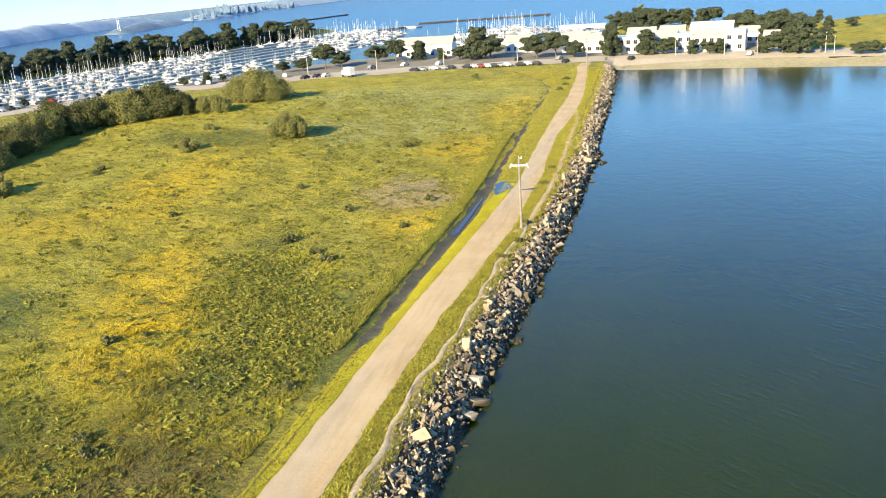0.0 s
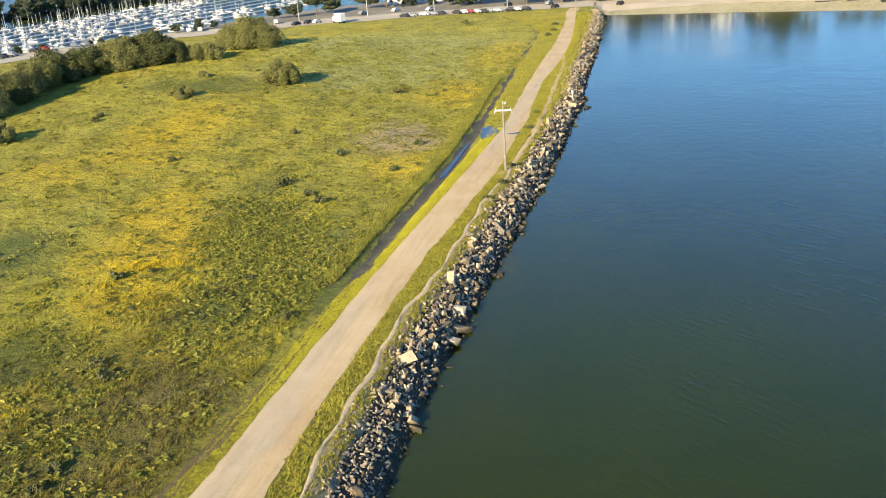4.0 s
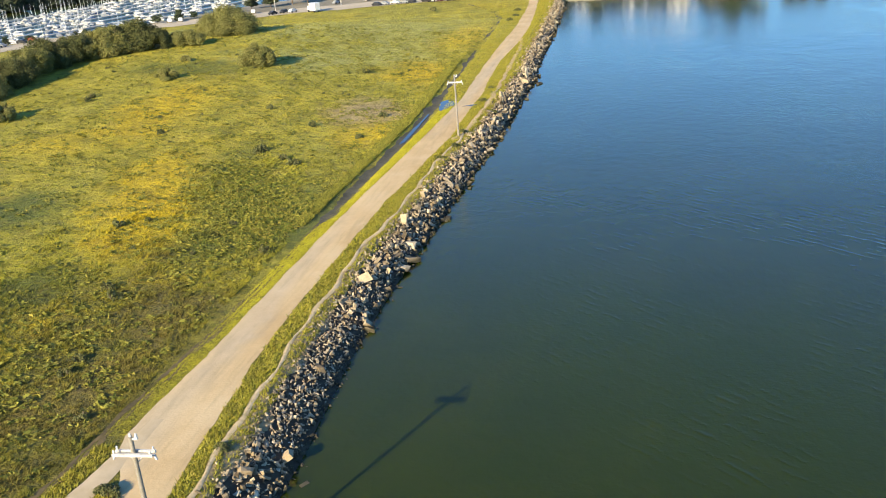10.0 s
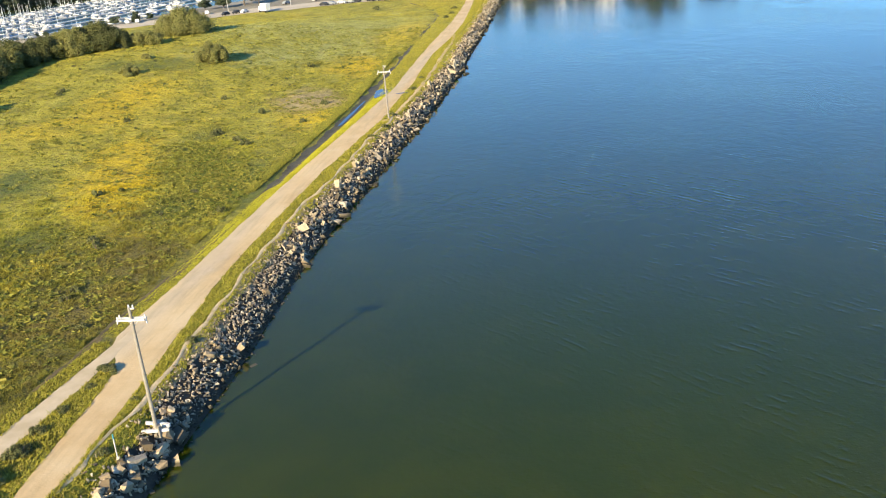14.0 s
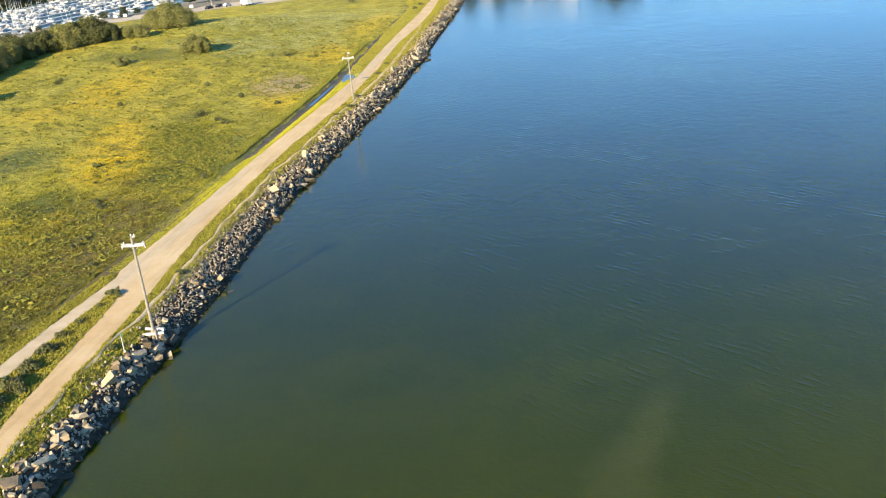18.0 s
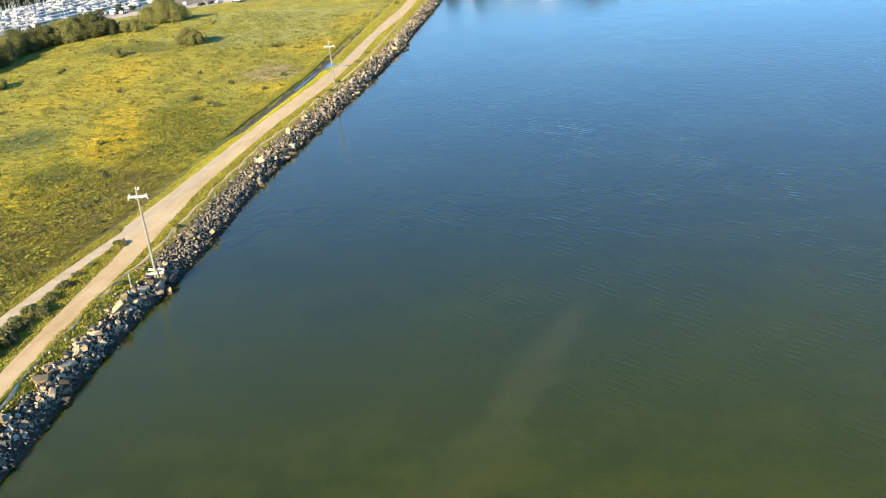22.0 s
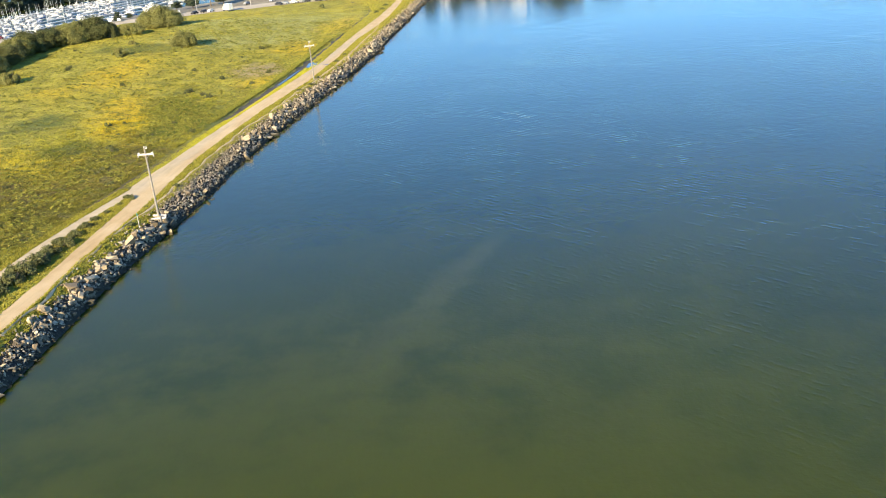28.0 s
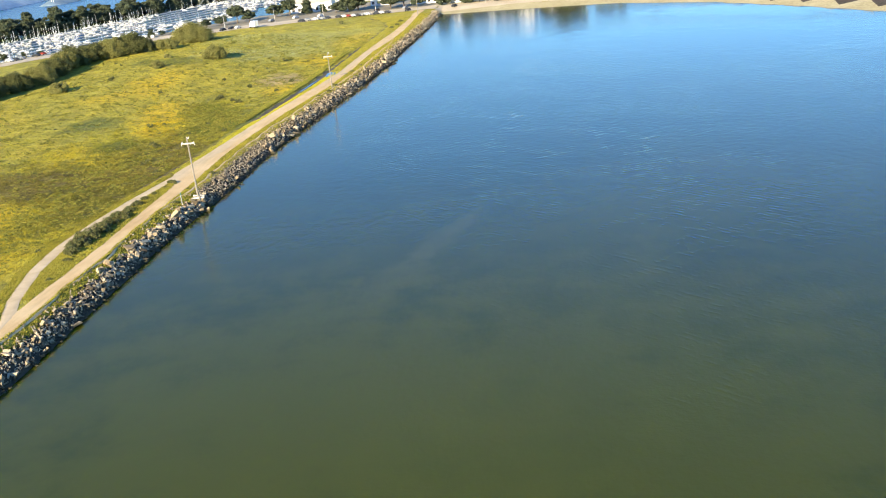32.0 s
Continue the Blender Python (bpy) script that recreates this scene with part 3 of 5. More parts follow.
def frontage():
    """The paved lane and parking strip between meadow and boats."""
    pts = [(-190, 140), (-165, 160), (-150, 183), (-143, 212), (-126, 234), (-109, 243), (-91, 252), (-65, 261), (-30, 267), (-5, 271), (30, 272), (60, 266), (120, 250)]
    px, py = np.array([p[0] for p in pts], float), np.array([p[1] for p in pts], float)
    xs = np.linspace(-190, 120, 220)
    ys = np.interp(xs, px, py)
    dx, dy = np.gradient(xs), np.gradient(ys)
    n = np.hypot(dx, dy)
    u = np.linspace(-4.5, 11.0, 11)
    xx = xs[:, None] - (dy / n)[:, None] * u
    yy = ys[:, None] + (dx / n)[:, None] * u
    zz = height(xx, yy) + 0.08
    i = np.arange(xx.size).reshape(xx.shape)
    quads = np.stack([i[:-1, :-1], i[1:, :-1], i[1:, 1:], i[:-1, 1:]], -1).reshape(-1, 4)
    me = fast_mesh("road_paved", np.stack([xx, yy, zz], -1).reshape(-1, 3), quads, M_ASPHALT)
    return tagged(new("road_paved", me), "sun-bleached paved lane behind the meadow", "road", kind="structure")


frontage()

# ==== THINGS ====

# ---- riprap ----
def rock_shape(rng, flat):
    """An angular broken block: the hull of a box with shifted and chipped corners."""
    pts = []
    for sx in (-1, 1):
        for sy in (-1, 1):
            for sz in (-1, 1):
                p = np.array([sx, sy, sz]) * rng.uniform(0.48, 1.0, 3)
                pts.append(p)
                if rng.random() < 0.5:
                    pts.append(p * (rng.uniform(0.4, 0.75), 1, rng.uniform(0.8, 1.05)))
    pts = np.array(pts) * np.array([1.0, rng.uniform(0.42, 0.8), flat]) * 0.56
    bm = bmesh.new()
    vs = [bm.verts.new(p) for p in pts]
    bmesh.ops.convex_hull(bm, input=vs)
    bmesh.ops.delete(bm, geom=[v for v in bm.verts if not v.link_faces], context="VERTS")
    bmesh.ops.triangulate(bm, faces=bm.faces[:])
    bm.verts.index_update()
    v = np.array([p.co[:] for p in bm.verts])
    f = np.array([[w.index for w in face.verts] for face in bm.faces])
    bm.free()
    return v, f


ROCK_RNG = np.random.default_rng(11)
ROCKS = [rock_shape(ROCK_RNG, fl) for fl in (0.32, 0.45, 0.5, 0.6, 0.7, 0.75, 0.4, 0.55, 0.3, 0.65)]


def turn_matrix(rng, tilt):
    return np.array(Euler((rng.normal(0, tilt), rng.normal(0, tilt), rng.uniform(0, 6.28))).to_matrix())


def riprap():
    rng = np.random.default_rng(5)
    spots = []
    y = -138.0
    while y < 262:
        fine = 14 < y < 33 or 3 < y < 9
        mean = 0.23 if fine else 0.25 if -60 < y < 2 else 0.26 if y < 60 else 0.28 if y < 110 else 0.33
        for _ in range(max(1, round((2.0 if y > 2 else 1.75) / (mean * mean)))):
            s = rng.uniform(-3.0 if y > 2 else -2.3, 0.5 if y > 2 else 0.3) if rng.random() < 0.95 else rng.uniform(-3.5, -2.2)
            if s > (0.15 if y > 5 else -0.15) and rng.random() < 0.7:
                continue
            wx = float(np.interp(y, *WATERLINE)) + 0.35 * math.sin(y * 0.9) * math.sin(y * 0.37) + 0.25 * math.sin(y * 2.3)
            size = float(np.clip(0.92 * mean * rng.lognormal(0, 0.30 if fine else 0.55), 0.14, 1.3 if s > -2.5 else 0.4))
            spots.append((wx + s, y + rng.uniform(-0.3, 0.3), size))
        y += 0.5
    verts, faces, base, singles = [], [], 0, []
    ground = height(np.array([p[0] for p in spots]), np.array([p[1] for p in spots]))
    for (x, yy, size), g in zip(spots, ground):
        z = float(g) + size * rng.uniform(-0.05, 0.38) + 0.03
        k = rng.integers(len(ROCKS))
        if -30 < yy < 40 and size > 0.40 and len(singles) < 270:
            singles.append((k, x, yy, z, size, turn_matrix(rng, 0.6)))
            continue
        v, f = ROCKS[k]
        v = v * size * (rng.uniform(0.9, 1.5), rng.uniform(0.6, 1.0), rng.uniform(0.5, 1.0))
        verts.append(v @ turn_matrix(rng, 0.8).T + (x, yy, z))
        faces.append(f + base)
        base += len(v)
    # single large blocks that stand out
    for k, x, yy, size, tilt in ((6, -0.1, 48.1, 2.0, 0.25), (3, -0.7, 50.5, 1.5, 0.3), (0, -0.3, 45.8, 1.7, 0.2), (1, -1.1, 47.0, 1.4, 0.4), (5, 1.9, 12.3, 1.0, 0.3), (0, -1.0, -22.0, 1.8, 0.2), (6, -1.3, -20.0, 1.4, 0.25), (8, -0.5, -19.0, 1.9, 0.35), (6, -0.7, -16.0, 1.6, 0.3), (0, -0.8, -13.2, 1.7, 0.3), (8, -1.3, -12.4, 1.2, 0.3), (6, -0.9, -8.2, 2.1, 0.45), (0, -1.0, -6.4, 1.4, 0.3),
                                 (2, -0.7, -28.0, 1.9, 0.4), (8, 0.1, -1.2, 1.9, 0.2), (0, 0.4, 0.9, 2.1, 0.2), (8, -0.6, -3.2, 1.8, 0.25), (6, -0.1, -4.4, 1.3, 0.3), (0, 0.5, -2.4, 1.5, 0.25), (1, 3.4, 133.6, 2.2, 0.2), (4, 1.2, 60.5, 1.5, 0.3), (7, -1.2, 24.4, 1.1, 0.3)):
        size *= 0.8
        singles.append((k, x, yy, max(hz(x, yy), -0.3) + size * 0.14, size, turn_matrix(rng, tilt)))
    root = thing("riprap", 0, 0, 0, label="long bank of broken grey and tan stone blocks", category="rock bank")
    me = fast_mesh("rubble", np.concatenate(verts), np.concatenate(faces), M_ROCKS)
    ob = new("rubble", me)
    ob.parent = root
    tagged(ob, kind="stuff")
    shapes = [fast_mesh("stone", v, f, M_ROCK) for v, f in ROCKS]
    for k, x, yy, z, size, r in singles:
        o = new("stone", shapes[k])
        o.parent = root
        o.matrix_basis = Matrix.Translation((x, yy, z)) @ Matrix(r.tolist()).to_4x4() @ Matrix.Scale(size, 4)


riprap()


# ---- foliage ----
def clump(rng, lobes, count, size, flat=0.6, droop=0.0):
    """Small leaf pieces spread through the outer part of some lobes (x, y, z, rx, ry, rz)."""
    lobes = np.asarray(lobes, float)
    vol = lobes[:, 3] * lobes[:, 4] * lobes[:, 5]
    pick = rng.choice(len(lobes), count, p=vol ** 0.67 / (vol ** 0.67).sum())
    d = rng.normal(size=(count, 3))
    d /= np.linalg.norm(d, axis=1, keepdims=True)
    r = rng.uniform(0.45, 1.0, (count, 1)) + np.abs(rng.normal(0, 0.09, (count, 1)))
    c = lobes[pick, :3] + d * r * lobes[pick, 3:]
    a = rng.normal(size=(count, 3))
    a /= np.linalg.norm(a, axis=1, keepdims=True)
    nrm = d * 0.8 + rng.normal(size=(count, 3)) * flat + (0, 0, 0.35)
    b = np.cross(nrm, a)
    b /= np.linalg.norm(b, axis=1, keepdims=True) + 1e-6
    a = np.cross(b, nrm)
    a /= np.linalg.norm(a, axis=1, keepdims=True) + 1e-6
    h = size * rng.uniform(0.6, 1.5, (count, 1))
    v = np.stack([c - a * h * 0.5 - b * h * 0.42, c + a * h * 0.6 - b * h * 0.25, c + a * h * 0.45 + b * h * 0.5, c - a * h * 0.55 + b * h * 0.3], 1)
    v[:, :, 2] = np.maximum(v[:, :, 2], 0.02)
    return v.reshape(-1, 3), np.arange(count * 4).reshape(-1, 4)


def lobes_for(rng, w, d, h, n, base=0.0):
    """A dome of many uneven lobes, smaller and lower towards the rim."""
    out = []
    for i in range(n * 3):
        a, r = rng.uniform(0, 6.283), math.sqrt(rng.uniform(0, 1)) * 0.86
        s = rng.uniform(0.15, 0.30)
        top = h * math.sqrt(max(0.12, 1 - r * r)) * rng.uniform(0.72, 1.04)
        rz = max(0.2, min(top * 0.5, s * h * rng.uniform(0.7, 1.3)))
        out.append((math.cos(a) * r * w / 2, math.sin(a) * r * d / 2, base + max(rz * 0.8, top - rz), s * w / 2 * 1.1, s * d / 2 * 1.1, rz))
        if i % 3 == 0:
            out.append((math.cos(a) * r * w / 2, math.sin(a) * r * d / 2, base + top * 0.35, s * w / 2 * 1.2, s * d / 2 * 1.2, top * 0.4))
    return out


def stems(rng, w, h, n, r):
    bm = bmesh.new()
    for _ in range(n):
        a = rng.uniform(0, 6.283)
        x, y = math.cos(a) * w * 0.28, math.sin(a) * w * 0.28
        rod(bm, (x * 0.15, y * 0.15, -0.3), (x, y, h * rng.uniform(0.5, 0.8)), r, r * 0.35, 5)
    return bm


def bush(name, w, d, h, count, size, mat, seed, lobes=7, **tags):
    rng = np.random.default_rng(seed)
    e = new(name)
    tagged(e, **tags)
    part("stem", stems(rng, w, h, 5, 0.03 + 0.012 * h), M_BARK, e)
    v, f = clump(rng, lobes_for(rng, w, d, h, lobes), count, size)
    o = new("crown", fast_mesh("crown", v, f, mat))
    o.parent = e
    return e


def put(ob, x, y, turn=0.0, scale=1.0, sink=0.05):
    ob.matrix_basis = Matrix.Translation((x, y, hz(x, y) - sink)) @ Matrix.Rotation(radians(turn), 4, "Z") @ Matrix.Scale(scale, 4)
    return ob


def copy_put(ob, x, y, turn=0.0, scale=1.0, sink=0.05):
    made = copy_thing(ob, Matrix.Identity(4))
    return put(made, x, y, turn, scale, sink)


def tree(name, h, w, count, size, mat, seed, trunk=0.35, flat_top=False, bare=0.3, **tags):
    """Tapered trunk, limbs that carry the lobes, and a crown of small leaf pieces."""
    rng = np.random.default_rng(seed)
    e = new(name)
    tagged(e, **tags)
    lb = []
    n = 34
    for i in range(n):
        t = i / (n - 1)
        a = i * 2.4 + rng.uniform(-0.4, 0.4)
        r = w * 0.5 * rng.uniform(0.1, 0.86)
        z = h * (bare + (0.86 - bare) * (t if not flat_top else 0.25 + 0.7 * rng.random()))
        sh = (1.0 - 0.6 * max(0, t - 0.3)) if not flat_top else 0.9
        lb.append((math.cos(a) * r * sh, math.sin(a) * r * sh, z, w * rng.uniform(0.08, 0.20), w * rng.uniform(0.08, 0.20), h * rng.uniform(0.05, 0.12)))
    bm = rod(bmesh.new(), (0, 0, -0.4), (rng.normal(0, 0.2), rng.normal(0, 0.2), h * 0.62), trunk, trunk * 0.45, 8)
    part("trunk", bm, M_BARK, e)
    for x, y, z, *_ in lb[::4]:
        part("limb", rod(bmesh.new(), (0, 0, z * 0.55), (x, y, z), trunk * 0.4, trunk * 0.12, 6), M_BARK, e)
    v, f = clump(rng, lb, count, size)
    o = new("crown", fast_mesh("crown", v, f, mat))
    o.parent = e
    return e


# meadow bushes and the willow thickets behind them
LAB = "rounded olive-green willow bush in the meadow"
put(bush("willow_bush", 7.0, 6.5, 4.4, 30000, 0.125, M_LEAF_HEDGE, 3, 9, label=LAB, category="bush"), -49.5, 131.5)
put(bush("willow_bush", 14.0, 12.0, 6.8, 60000, 0.15, M_LEAF_HEDGE, 4, 15, label="broad domed olive-green willow bush at the meadow edge", category="bush"), -70.5, 165.5)
put(bush("willow_bush", 9.0, 8.0, 3.6, 26000, 0.125, M_LEAF_HEDGE, 5, 10, label="low spreading pale-green willow bush", category="bush"), -73.5, 151)
put(bush("willow_bush", 4.2, 4.0, 2.3, 11000, 0.11, M_LEAF_HEDGE, 6, 7, label=LAB, category="bush"), -61.5, 118)
put(bush("willow_bush", 5.0, 5.0, 3.4, 15000, 0.12, M_LEAF_HEDGE, 7, 8, label=LAB, category="bush"), -77.0, 92.5)
put(bush("willow_bush", 2.2, 2.0, 1.3, 900, 0.24, M_LEAF_HEDGE, 8, 5, label="small grey-green bush in the meadow", category="bush"), -65.0, 133)
put(bush("willow_bush", 3.6, 2.2, 1.6, 1300, 0.28, M_LEAF_DARK, 9, 5, label="small dark bush in front of the thicket", category="bush"), -78.5, 147)
put(bush("willow_bush", 2.4, 2.2, 1.5, 900, 0.26, M_LEAF_SCRUB, 10, 5, label="lone round bush on the far meadow", category="bush"), -38.0, 234)
HEDGE = [bush("willow_thicket", 12, 10, 6.6, 52000, 0.155, (M_LEAF_SHADE, M_LEAF_HEDGE, M_LEAF_SHADE)[i], 20 + i, 14, label="dense olive-green willow thicket at the meadow edge", category="thicket", group="willow thickets") for i in range(3)]
HEDGE_AT = [(-92, 117, 0, 0.9), (-94, 125, 70, 0.95), (-95, 132, 200, 1.0), (-91.5, 137.5, 310, 0.95), (-88, 142.5, 130, 1.0), (-83.5, 147, 30, 1.05), (-79.5, 147.5, 260, 0.75), (-92, 108, 160, 0.9), (-93, 98, 20, 0.85), (-94, 88, 100, 0.85), (-96, 77, 240, 0.85), (-98, 66, 300, 0.85), (-90, 149, 220, 0.9)]
for i, (x, y, turn, sc) in enumerate(HEDGE_AT):
    (put if i < 3 else copy_put)(HEDGE[i % 3], x, y, turn, sc)

# low weeds that stand dark in the meadow
WEED = [bush("weed", 1.3, 1.2, 0.75, 500, 0.11, M_LEAF_SCRUB, 40 + i, 4, label="low dark-green weed clump in the meadow grass", category="weed", group="meadow weeds") for i in range(3)]
rng = np.random.default_rng(77)
WEED_AT = [(-23.8, 76.5, 1.1), (-21.6, 74.2, 1.4), (-28.5, 79.3, 1.2), (-31.8, 49.5, 1.3), (-13.6, 44.5, 1.2), (-22.8, 33.0, 1.3), (-69, 106, 1.2), (-46, 86, 1.1), (-36, 103, 1.2), (-20, 52, 1.0), (-17, 88, 1.0), (-26, 94, 1.3), (-14.3, 14.6, 0.9), (-24.3, 34.7, 1.1), (-19.1, 20.1, 1.0), (-19.4, 22.3, 0.9), (-17.0, 101.0, 1.3), (-28.3, 80.3, 1.5), (-29.3, 133.7, 1.6), (-68.3, 103.2, 1.2)]
while len(WEED_AT) < 120:
    x, y = rng.uniform(-85, -13), rng.uniform(-55, 170)
    WEED_AT.append((x, y, rng.uniform(0.3, 0.75)))
for i, (x, y, sc) in enumerate(WEED_AT):
    (put if i < 3 else copy_put)(WEED[i % 3], x, y, i * 47 % 360, sc)

# grey scrub on the strip between the two lanes, and by the fork
SCRUB = [bush("scrub_bush", 2.6, 2.0, 1.1, 3200, 0.085, M_LEAF_SCRUB, 60 + i, 7, label="grey-green scrub bush beside the dirt road", category="bush", group="scrub between the lanes") for i in range(3)]
SCRUB_AT = [(-7.9, 7.0, 0.75), (-8.0, 4.6, 0.4), (-8.3, 1.2, 0.5), (-8.6, -1.4, 0.6), (-8.4, -4.2, 0.8), (-8.1, -7.4, 0.95), (-8.0, -10.6, 1.25), (-8.3, -13.4, 1.2), (-8.0, -16.2, 1.4), (-8.3, -19.0, 1.55), (-8.0, -21.8, 1.4), (-7.6, -24.4, 1.1), (-6.6, -27.5, 0.5), (-5.2, -34, 0.4),
            (-3.2, 12.2, 0.5), (-3.6, 3.0, 0.35), (-2.6, -3.6, 0.45), (-2.9, 29, 0.35), (-3.1, 77, 0.5), (-2.4, 83, 0.5), (-2.6, 90, 0.6), (-3.1, 110, 0.6), (-3.3, 120, 0.5), (-0.9, 133, 0.5), (-0.7, 104, 0.6), (-11.9, 206, 0.8), (-11.4, 214, 0.8), (-12.4, 226, 0.8)]
for i, (x, y, sc) in enumerate(SCRUB_AT):
    (put if i < 3 else copy_put)(SCRUB[i % 3], x, y, i * 61 % 360, sc)


# ---- grass ----
def blades(name, xs, ys, tall, wide, per, mat, seed, label):
    rng = np.random.default_rng(seed)
    n = len(xs)
    x, y = np.repeat(xs, per), np.repeat(ys, per)
    x, y = x + rng.normal(0, wide * 0.7, n * per), y + rng.normal(0, wide * 0.7, n * per)
    z = height(x, y) - 0.03
    h = np.repeat(tall, per) * rng.uniform(0.6, 1.2, n * per)
    a = rng.uniform(0, 6.283, n * per)
    w = wide * rng.uniform(0.6, 1.3, n * per)
    dx, dy = np.cos(a) * w * 0.5, np.sin(a) * w * 0.5
    lx, ly = rng.normal(0.2, 0.6, n * per) * h, rng.normal(0.4, 0.6, n * per) * h
    v = np.stack([np.stack([x - dx, y - dy, z], -1), np.stack([x + dx, y + dy, z], -1), np.stack([x + lx, y + ly, z + h], -1)], 1)
    me = fast_mesh(name, v.reshape(-1, 3), np.arange(n * per * 3).reshape(-1, 3), mat)
    return tagged(new(name, me), label, "grass", kind="stuff")


rng = np.random.default_rng(9)
n = 52000
gx, gy = -12.2 - 74 * rng.random(n) ** 1.5, -70 + 240 * rng.random(n) ** 1.15
keep = ~((gy > 50) & (np.abs(gx - np.interp(gy, *DITCH)) < 1.6))
gx, gy = gx[keep], gy[keep]
hh = 0.05 + 0.19 * np.clip(1.6 * wob(gx * 4.6, gy * 4.9) + 0.3, 0, 1) * (0.4 + 0.6 * rng.random(len(gx)))
blades("meadow_grass", gx, gy, hh * 0.85, 0.09, 9, M_BLADES, 1, "tufted green and golden meadow grass")
n = 34000
gx, gy = -12.3 - 36 * rng.random(n) ** 1.2, -60 + 140 * rng.random(n)
keep = (((gx + 24) / 18) ** 2 + ((gy - 24) / 32) ** 2 < 1.1) | (((gx + 24) / 6) ** 2 + ((gy - 63) / 14) ** 2 < 1.1) | (((gx + 22) / 14) ** 2 + ((gy + 25) / 26) ** 2 < 1)
keep &= ~((gy > 50) & (np.abs(gx - np.interp(gy, *DITCH)) < 1.8)) & (np.abs(gx - np.interp(gy, *FURROW)) > 0.5)
gx, gy = gx[keep], gy[keep]
blades("rank_grass", gx, gy, 0.10 + 0.34 * np.clip(1.7 * wob(gx * 5.2, gy * 4.7) + 0.3, 0, 1) * (0.4 + 0.6 * rng.random(len(gx))), 0.065, 12, M_BLADES, 6, "rank dark-green grass beside the dirt road")
n = 6000
gy = rng.uniform(52, 150, n)
gx = np.interp(gy, *DITCH) - 1.5 - np.abs(rng.normal(0, 0.7, n))
blades("ditch_reeds", gx, gy, 0.1 + 0.35 * rng.random(n), 0.12, 7, M_TUFT, 8, "dark reedy growth along the ditch")
n = 6000
gx, gy = rng.uniform(-84, -14, n), rng.uniform(150, 232, n)
blades("far_meadow_grass", gx, gy, np.full(n, 0.13), 0.16, 5, M_BLADES, 2, "tufted green meadow grass in the distance")


def weed_tufts(n, seed, spot=None):
    """Small leafy tufts scattered over the meadow, thicker where it grows rank."""
    rng = np.random.default_rng(seed)
    x, y = -13 - 74 * rng.random(n * 2) ** 1.3, rng.uniform(-60, 190, n * 2)
    ok = wob(x * 3.1 + 9, y * 2.9) + rng.normal(0, 0.3, n * 2) > 0.1
    if spot:
        cx0, cy0, rx, ry, lean = spot
        u, w = rng.normal(0, 0.5, n * 2) * rx, rng.normal(0, 0.5, n * 2) * ry
        x, y = cx0 + u * math.cos(lean) - w * math.sin(lean), cy0 + u * math.sin(lean) + w * math.cos(lean)
        ok = (x < -12.6) & (np.abs(x - np.interp(y, *DITCH)) > 1.4)
    x, y = x[ok][:n], y[ok][:n]
    per = 22
    r = np.repeat(rng.uniform(0.12, 0.42, len(x)), per)
    cx, cy = np.repeat(x, per), np.repeat(y, per)
    a, u = rng.uniform(0, 6.283, len(r)), np.sqrt(rng.random(len(r)))
    px, py = cx + np.cos(a) * u * r * 1.4, cy + np.sin(a) * u * r * 0.8
    pz = height(px, py) + r * 1.1 * (1 - u * u) * rng.uniform(0.3, 1.0, len(r))
    c = np.stack([px, py, pz], -1)
    d1 = rng.normal(size=c.shape) * (1, 1, 0.5)
    d2 = rng.normal(size=c.shape) * (1, 1, 0.5)
    k = (0.05 + 0.06 * rng.random(len(r)))[:, None]
    v = np.stack([c - d1 * k, c + d2 * k, c + d1 * k, c - d2 * k], 1).reshape(-1, 3)
    return tagged(new("meadow_weeds", fast_mesh("meadow_weeds", v, np.arange(len(v)).reshape(-1, 4), M_TUFT)), "rank dark-green weed tufts in the meadow", "weeds", kind="stuff")


weed_tufts(9000, 17)
weed_tufts(1300, 18, (-21, 58, 7, 19, radians(28)))
weed_tufts(450, 19, (-24, 18, 11, 17, 0.1))
weed_tufts(700, 20, (-22, -14, 9, 18, 0.0))


def verge(n, lo, hi, y0, y1, seed):
    rng = np.random.default_rng(seed)
    y = rng.uniform(y0, y1, n)
    u = rng.random(n)
    return lo(y) * (1 - u) + hi(y) * u, y


vx, vy = [], []
for args in ((15000, line(ROAD_R, 0.05), meander(-0.26), -80, 250, 3), (8500, meander(0.28), lambda y: np.interp(y, *WATERLINE) - np.where(y > 2, 2.85, 2.15), -80, 250, 4),
             (3500, line(BRANCH, 0.95), line(ROAD_L, -0.1), -40, 7, 6),
             (3000, line(BRANCH, -2.4), line(BRANCH, -0.9), -49, 12, 7), (4000, line(DITCH, 0.8), line(ROAD_L, -0.1), 112, 248, 8)):
    a, b = verge(*args)
    vx.append(a)
    vy.append(b)
vx, vy = np.concatenate(vx), np.concatenate(vy)
blades("verge_grass", vx, vy, 0.07 + 0.20 * np.random.default_rng(4).random(len(vx)), 0.10, 8, M_VERGE, 3, "olive-green grass verge beside the dirt road")
lx, ly = verge(12000, lambda y: np.interp(y, *ROAD_L) - 1.6, line(ROAD_L, -0.05), 13, 110, 5)
blades("lime_verge_grass", lx, ly, 0.05 + 0.10 * np.random.default_rng(5).random(len(lx)), 0.10, 8, M_VERGE_LIME, 12, "bright lime-green grass verge between furrow and road")


